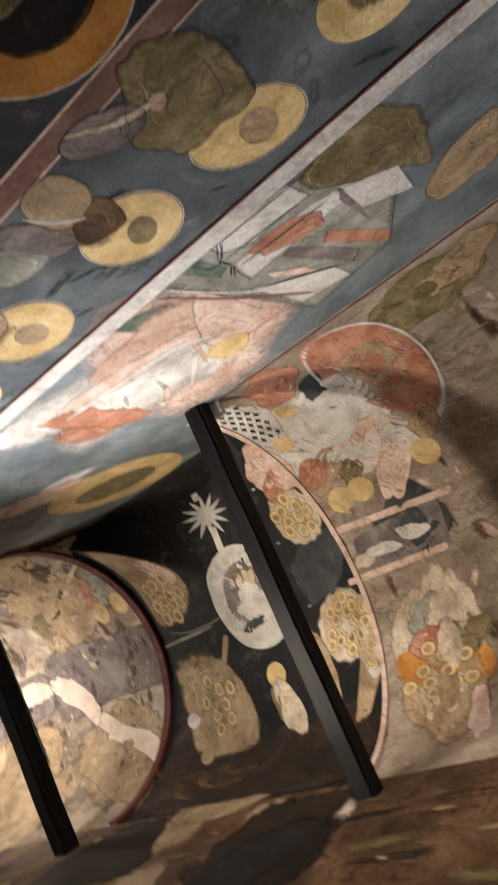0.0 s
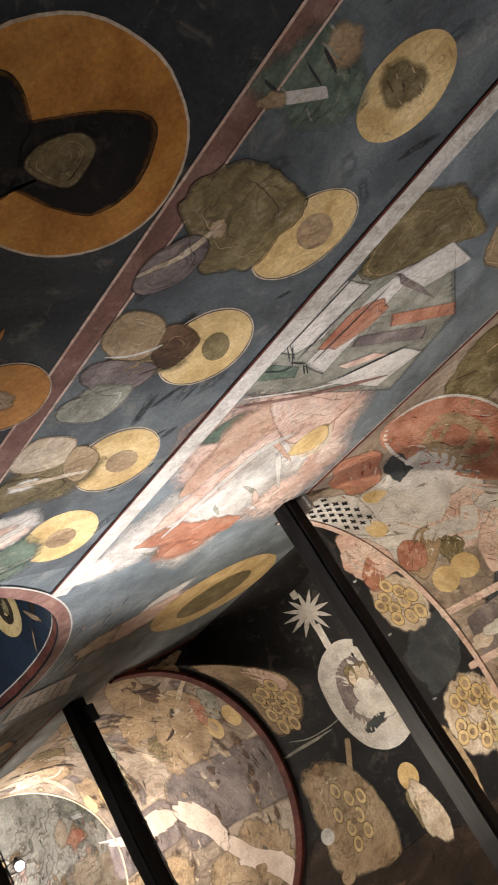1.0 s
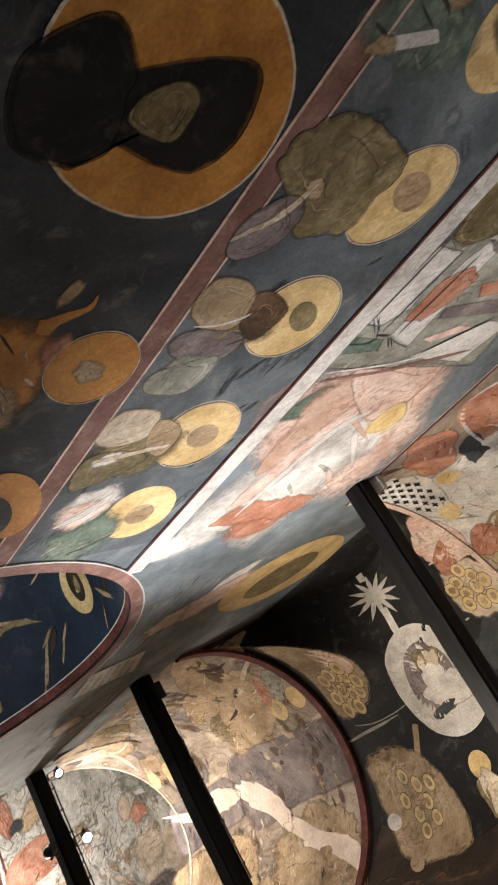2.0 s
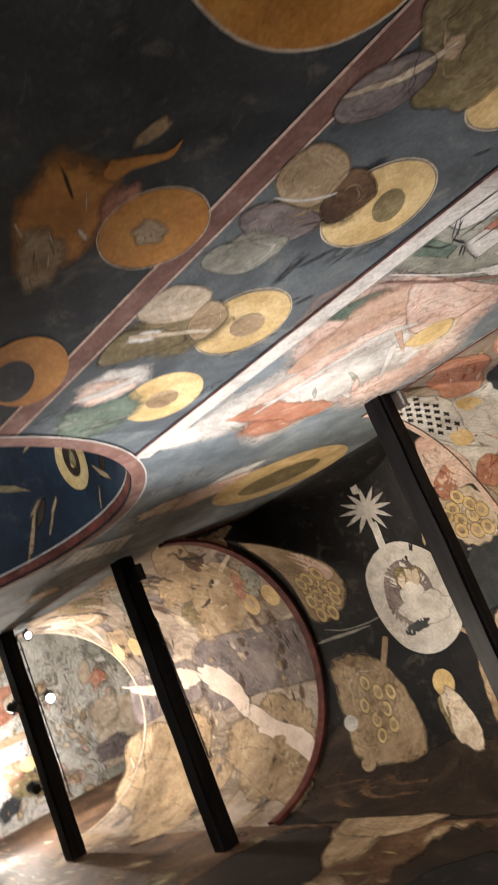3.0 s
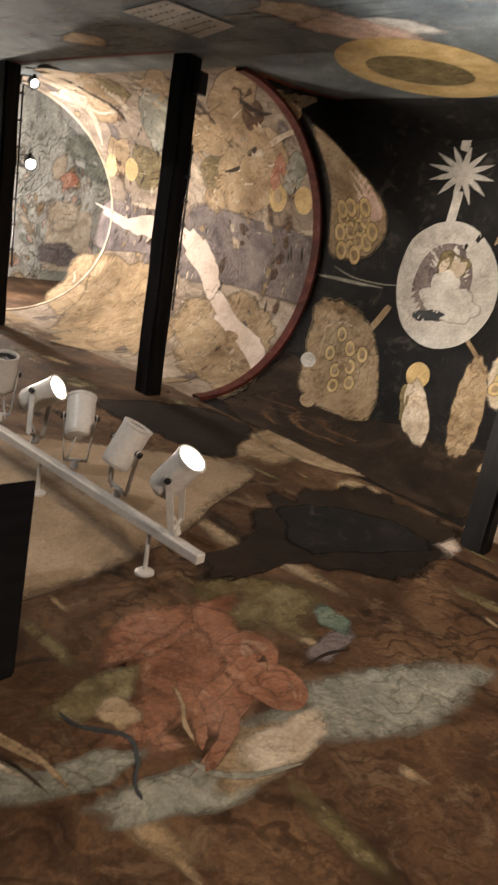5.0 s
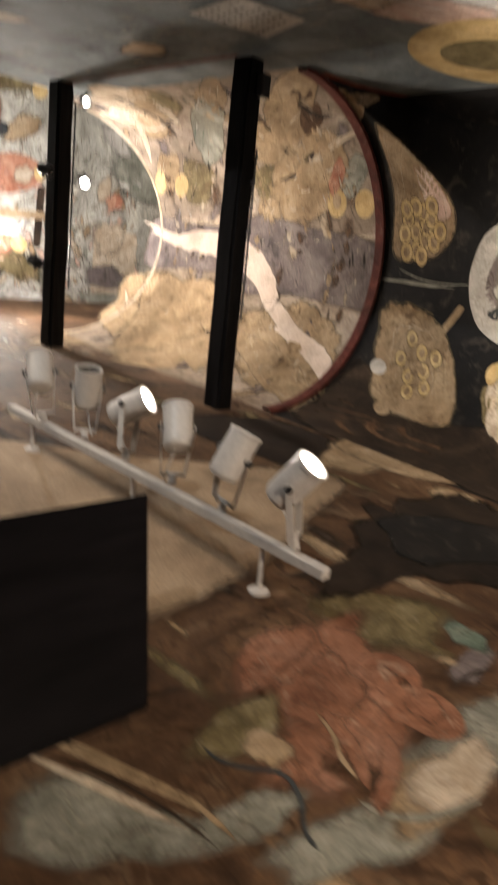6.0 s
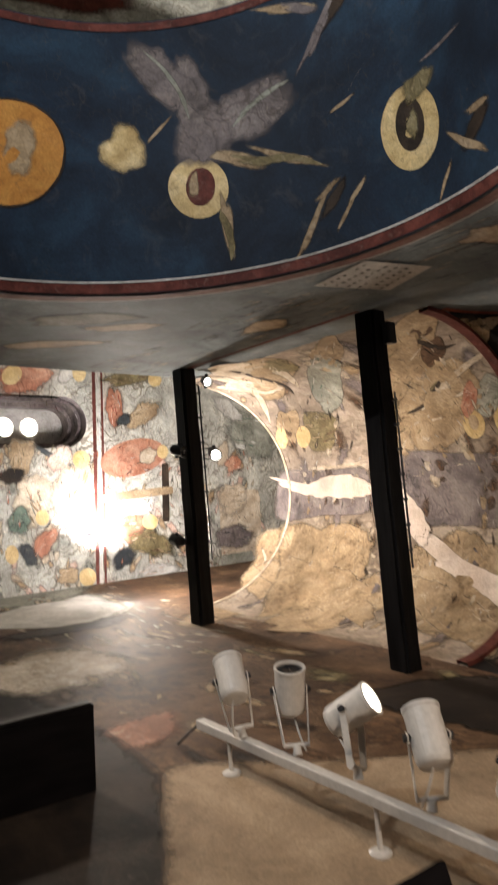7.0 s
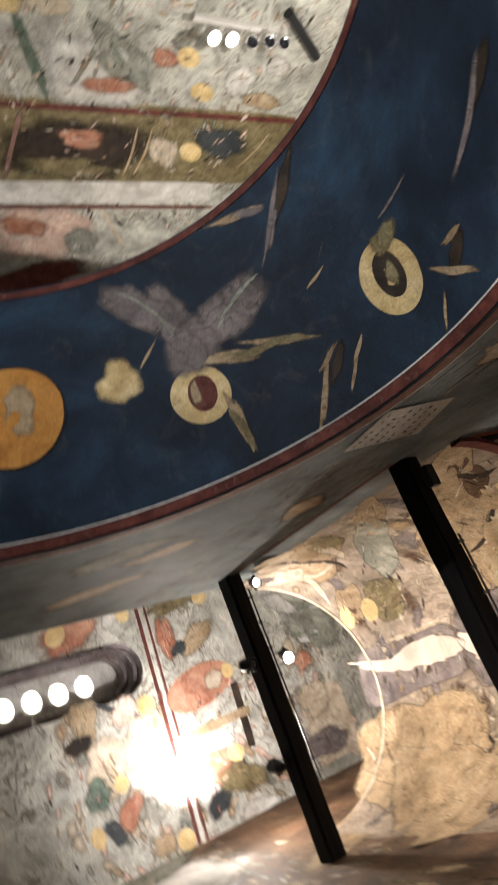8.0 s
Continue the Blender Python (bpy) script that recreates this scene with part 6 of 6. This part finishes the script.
# ---- things ----
def spotlight(mid, way, foot, shell, glow, label, group, radius=0.052, length=0.165):
    """A can-shaped spotlight in a forked yoke on its base."""
    mid, way, foot = Vector(mid), Vector(way).normalized(), Vector(foot)
    e = new("spotlight")
    e.location = foot
    inv = Matrix.Translation(-foot)
    side = way.cross(foot - mid).normalized()
    back, front = mid - way * length / 2, mid + way * length / 2

    def put(name, bm, m, parent=e, lab="", smooth=False):
        bm.transform(inv)
        return part(name, bm, m, parent, lab, smooth)

    bm = bmesh.new()
    r, n = radius, length
    rings = lathe(bm, back, front, [(0.0, r * 0.55), (0.004, r * 0.86), (0.016, r * 0.98), (0.03, r), (n - 0.012, r), (n - 0.010, r + 0.003), (n, r + 0.003),
                                    (n, r - 0.004), (n - 0.03, r - 0.006)], 32)
    bm.faces.new(rings[0])
    can = put("housing", bm, shell, smooth=False)
    bm = bmesh.new()
    deep = 0.03 if "glow" in glow else 0.009
    rings = lathe(bm, front - way * deep, front, [(0.0, r - 0.006), (0.004, r * 0.6), (0.002, 0.004)], 28)
    put("lens", bm, glow, can, "glowing lamp face" if "glow" in glow else "dark unlit lamp face")
    for s in (-1, 1):
        bm = bmesh.new()
        p = mid + side * s * (r + 0.006)
        tube(bm, p - side * s * 0.008, p + side * s * 0.012, 0.011, n=14)
        put("knob", bm, "rubber")
        bm = bmesh.new()
        q = foot + side * s * (r * 0.8) + (mid - foot).normalized() * 0.02
        d = (q - p)
        ax = d.normalized()
        w = way - way.dot(ax) * ax
        w.normalize()
        vs = [bm.verts.new(c + w * a * 0.011 + side * b * 0.002) for c in (p - ax * 0.012, q) for a, b in ((-1, -1), (1, -1), (1, 1), (-1, 1))]
        for f in ((0, 1, 2, 3), (7, 6, 5, 4), (0, 4, 5, 1), (1, 5, 6, 2), (2, 6, 7, 3), (3, 7, 4, 0)):
            bm.faces.new([vs[k] for k in f])
        put("yoke_arm", bm, shell)
    bm = bmesh.new()
    top = foot + (mid - foot).normalized() * 0.02
    tube(bm, top - side * (r * 0.84), top + side * (r * 0.84), 0.007, n=8)
    tube(bm, foot - (mid - foot).normalized() * 0.012, top, 0.016, 0.012, n=16)
    put("base", bm, shell)
    bm = bmesh.new()
    a, b = back + side * 0.01, foot + side * 0.03
    sag = (a + b) / 2 + Vector((0.0, -0.03, -0.035))
    prev = a
    for k in range(1, 11):
        t = k / 10
        cur = a * (1 - t) ** 2 + sag * 2 * t * (1 - t) + b * t * t
        tube(bm, prev, cur, 0.0035, n=7)
        prev = cur
    put("cable", bm, "rubber" if shell == "lampblack" else "lampwhite")
    return tagged(e, label, "spotlight", group)


OFF = "white cylindrical spotlight on the wall rail, switched off"
ON = "white cylindrical spotlight on the wall rail, brightly lit"
spotlight((0.64, 3.95, 3.20), (-0.70, 0.62, 0.35), (0.825, 3.92, 3.205), "lampwhite", "lensdark", OFF, "spotlights on the rail")
spotlight((0.67, 3.74, 3.284), (-0.953, -0.20, -0.10), (0.846, 3.668, 3.225), "lampwhite", "lensdark", "white cylindrical spotlight, switched off, its dark mouth open", "spotlights on the rail")
spotlight((0.70, 3.467, 3.282), (-0.52, -0.77, 0.37), (0.868, 3.412, 3.225), "lampwhite", "lampglow", ON, "spotlights on the rail")
spotlight((0.70, 3.13, 3.21), (-0.755, 0.50, 0.40), (0.89, 3.145, 3.215), "lampwhite", "lensdark", OFF, "spotlights on the rail")
spotlight((0.72, 2.83, 3.17), (-0.90, -0.22, 0.37), (0.912, 2.887, 3.205), "lampwhite", "lensdark", OFF, "spotlights on the rail")
spotlight((0.74, 2.579, 3.16), (-0.787, -0.60, 0.13), (0.938, 2.574, 3.19), "lampwhite", "lampglow", ON, "spotlights on the rail")

# rail with its brackets
rail = new("lamp_rail")
rail.location = (0.90, 3.3, 3.2)
A, B = Vector((0.835, 4.18, 3.215)), Vector((0.985, 2.44, 3.175))


def bar(bm, a, b, up, w, h):
    ax = (b - a).normalized()
    s = ax.cross(up).normalized()
    u = s.cross(ax)
    vs = [bm.verts.new(c + s * i * w / 2 + u * j * h / 2) for c in (a, b) for i, j in ((-1, -1), (1, -1), (1, 1), (-1, 1))]
    for f in ((0, 1, 2, 3), (7, 6, 5, 4), (0, 4, 5, 1), (1, 5, 6, 2), (2, 6, 7, 3), (3, 7, 4, 0)):
        bm.faces.new([vs[k] for k in f])


bm = bmesh.new()
bar(bm, A, B, Vector((0, 0, 1)), 0.034, 0.038)
bmesh.ops.bevel(bm, geom=list(bm.edges), offset=0.003, segments=1, affect="EDGES")
bm.transform(Matrix.Translation(-rail.location))
part("rail_bar", bm, "lampwhite", rail)
for t in (0.10, 0.49, 0.86):
    p = A.lerp(B, t)
    w = right_point(p.y, p.z)
    bm = bmesh.new()
    tube(bm, p, w + Vector((-0.003, 0, 0)), 0.008, n=14)
    bm.transform(Matrix.Translation(-rail.location))
    post = part("bracket", bm, "lampwhite", rail)
    bm = bmesh.new()
    lathe(bm, w + Vector((-0.001, 0, 0)), w + Vector((-0.2, 0, 0)), [(0.0, 0.034), (0.008, 0.034), (0.014, 0.026), (0.015, 0.004)], 24)
    bm.transform(Matrix.Translation(-rail.location))
    part("foot_disc", bm, "lampwhite", post)
bm = bmesh.new()
tube(bm, A + Vector((0.0, 0.01, 0.01)), A + Vector((0.06, 0.03, -0.09)), 0.005, n=8)
bm.transform(Matrix.Translation(-rail.location))
part("supply_cable", bm, "rubber", rail)
tagged(rail, "white lamp rail standing off the brown wall on brackets", "lamp rail")


# black display screens angled out from the right wall
def display_screen(corner, across, label, h=0.95):
    a = Vector(corner)
    across = Vector(across)
    down = Vector((0.0, 0.10, -1.0))
    n = across.cross(down).normalized()
    if n.y > 0:
        n = -n
    e = new("display_screen")
    e.location = a + across
    w = across.length
    ax, dn = across.normalized(), down.normalized()

    def slab(name, u0, u1, v0, v1, t0, t1, m, lab="", bev=0.0):
        bm = bmesh.new()
        vs = [bm.verts.new(a + ax * u + dn * v + n * t - e.location) for t in (t0, t1) for u, v in ((u0, v0), (u1, v0), (u1, v1), (u0, v1))]
        for f in ((0, 1, 2, 3), (7, 6, 5, 4), (0, 4, 5, 1), (1, 5, 6, 2), (2, 6, 7, 3), (3, 7, 4, 0)):
            bm.faces.new([vs[k] for k in f])
        if bev:
            bmesh.ops.bevel(bm, geom=list(bm.edges), offset=bev, segments=2, affect="EDGES")
        return part(name, bm, m, e, lab)

    slab("casing", 0, w, 0, h, -0.05, 0.0, "panel", "", 0.006)
    slab("glass", 0.02, w - 0.02, 0.02, h - 0.02, 0.0005, 0.003, "panel", "dark unlit screen glass")
    slab("wall_mount", w * 0.6, w + 0.02, h * 0.4, h * 0.55, -0.09, -0.051, "lampblack")
    tagged(e, label, "screen", "display screens")


display_screen((0.79, 2.84, 2.83), (0.36, -0.38, -0.30), "black flat display screen, switched off, angled out from the wall")
display_screen((0.66, 4.21, 2.79), (0.31, 0.02, 0.0), "black flat display screen, switched off, farther along the wall", 1.7)

# fittings on the beams
def rod(parent, x0, x1, y, z, label):
    o = parent.location
    bm = bmesh.new()
    tube(bm, Vector((x0, y, z)) - o, Vector((x1, y, z)) - o, 0.006, n=10)
    r = part("cable_rod", bm, "lampblack", parent, label)
    for k in range(7):
        x = x0 + (x1 - x0) * (k + 0.3) / 7
        bm = bmesh.new()
        box(bm, Vector((x - 0.008, y - 0.008, z - 0.009)) - o, Vector((x + 0.008, y + 0.022, z + 0.009)) - o)
        part("clip", bm, "lampblack", r)


rod(beam_b, -0.53, 0.43, 4.247, 4.755, "thin black cable rod")
rod(beam_c, -0.88, 0.38, 5.947, 4.735, "thin black cable rod")
bm = bmesh.new()
box(bm, Vector((-0.92, 4.22, 4.72)) - beam_b.location, Vector((-0.80, 4.266, 4.79)) - beam_b.location, 0.004)
part("junction_box", bm, "lampblack", beam_b, "small black junction box")
for x, z in ((-0.437, 4.86), (-0.116, 4.84), (0.25, 4.84)):
    bm = bmesh.new()
    tube(bm, Vector((x, 1.985, z)) - beam_a.location, Vector((x, 1.968, z)) - beam_a.location, 0.005, n=12)
    part("clip", bm, "lampwhite", beam_a, "small white cable clip")
bm = bmesh.new()
box(bm, (XL, 1.96, 4.905), (XL + 0.09, 2.16, 4.955), 0.006)
tagged(part("plaster_block", bm, "white"), "whitewashed block over the beam end at the wall", "block", kind="structure")

SMALL = "small black spotlight clamped to the tie beam"
spotlight((-0.41, 5.98, 4.53), (0.25, -0.85, 0.35), (-0.41, 6.03, 4.60), "lampblack", "lensdark", SMALL, "spotlights on the beam", 0.040, 0.10)
spotlight((-0.385, 5.95, 4.835), (0.35, -0.80, -0.42), (-0.385, 6.03, 4.745), "lampblack", "lampglow", SMALL + ", lit", "spotlights on the beam", 0.042, 0.13)
spotlight((0.22, 6.08, 4.54), (-0.25, 0.90, 0.05), (0.22, 6.03, 4.60), "lampblack", "lampglow", "small black spotlight on the tie beam, turned to the end wall", "spotlights on the beam", 0.040, 0.10)
spotlight((-0.93, 6.00, 4.85), (0.35, -0.90, -0.25), (-0.93, 6.03, 4.745), "lampblack", "lampglow", SMALL + " at its end, lit", "spotlights on the beam", 0.035, 0.08)


# floodlight on the end wall
def floodlight(x, z):
    e = new("floodlight")
    e.location = (x, YEND, z)
    def put(name, bm, m, lab=""):
        part(name, bm, m, e, lab)
    bm = bmesh.new()
    lathe(bm, (0, -0.20, 0), (0, -0.40, 0), [(0.0, 0.02), (0.005, 0.06), (0.03, 0.095), (0.07, 0.112), (0.072, 0.108), (0.035, 0.088)], 28)
    put("housing", bm, "lampblack")
    bm = bmesh.new()
    lathe(bm, (0, -0.20, 0), (0, -0.40, 0), [(0.062, 0.106), (0.075, 0.07), (0.08, 0.003)], 28)
    put("lens", bm, "floodglow", "dazzling white lamp face")
    bm = bmesh.new()
    tube(bm, (0, -0.20, 0), (0, -0.005, -0.05), 0.012, n=12)
    tube(bm, (0, -0.012, -0.05), (0, 0.0, -0.05), 0.05, n=20)
    put("bracket", bm, "lampblack")
    tagged(e, "bright floodlight on a bracket in front of the end wall", "floodlight")


floodlight(0.15, 4.80)

# scroll painted on the wall over the arch, with bars of writing
bm = bmesh.new()
quad = [bm.verts.new(left_point(y, z, 0.006)) for y, z in ((4.14, 4.058), (3.783, 3.999), (3.675, 4.355), (4.003, 4.469))]
bm.faces.new(quad)
part("painted_scroll", bm, "white", wall_left, "white painted scroll with lines of dark writing")
bm = bmesh.new()
rng = random.Random(4)
for i in range(6):
    for j in range(7):
        if rng.random() < 0.15:
            continue
        s, t = 0.10 + 0.13 * j, 0.08 + 0.15 * i
        p = Vector((3.783, 3.999)).lerp(Vector((3.675, 4.355)), t).lerp(Vector((4.14, 4.058)).lerp(Vector((4.003, 4.469)), t), s)
        w, h = Vector((0.30, 0.06)) * 0.075, Vector((-0.11, 0.36)) * rng.uniform(0.025, 0.05)
        bm.faces.new([bm.verts.new(left_point(q.x, q.y, 0.008)) for q in (p, p + w, p + w + h, p + h)])
part("writing_bars", bm, "ink", wall_left, "dark bars of unreadable writing")

# lamps on the far nave wall
nave_rail = new("nave_lamp_rail")
nave_rail.location = (-5.9, 4.90, 5.75)
bm = bmesh.new()
bar(bm, Vector((0, 0, -0.06)), Vector((0, -0.194, 0.949)), Vector((1, 0, 0)), 0.05, 0.04)
part("rail_bar", bm, "lampwhite", nave_rail)
for y, z in ((4.90, 5.75), (4.70, 6.70)):
    bm = bmesh.new()
    tube(bm, Vector((-6.0, y, z)) - nave_rail.location, Vector((-5.89, y, z)) - nave_rail.location, 0.02, n=10)
    part("bracket", bm, "lampwhite", nave_rail)
tagged(nave_rail, "pale lamp rail high on the far nave wall", "lamp rail")
for k, (y, z) in enumerate(((4.92, 5.87), (4.87, 6.05), (4.82, 6.26), (4.75, 6.43), (4.71, 6.59))):
    spotlight((-5.74, y, z), (0.85, -0.25, -0.4), (-5.88, y, z), "lampwhite", "lampglow" if k < 2 else "lensdark",
              "pale spotlight on the far nave wall, " + ("lit" if k < 2 else "switched off"), "spotlights in the nave", 0.06, 0.16)
bm = bmesh.new()
tube(bm, (-5.95, 4.53, 6.64), (-5.95, 4.82, 7.27), 0.05, n=14)
tagged(part("iron_tie_bar", bm, "lampblack"), "dark iron tie bar against the nave wall", "bar")
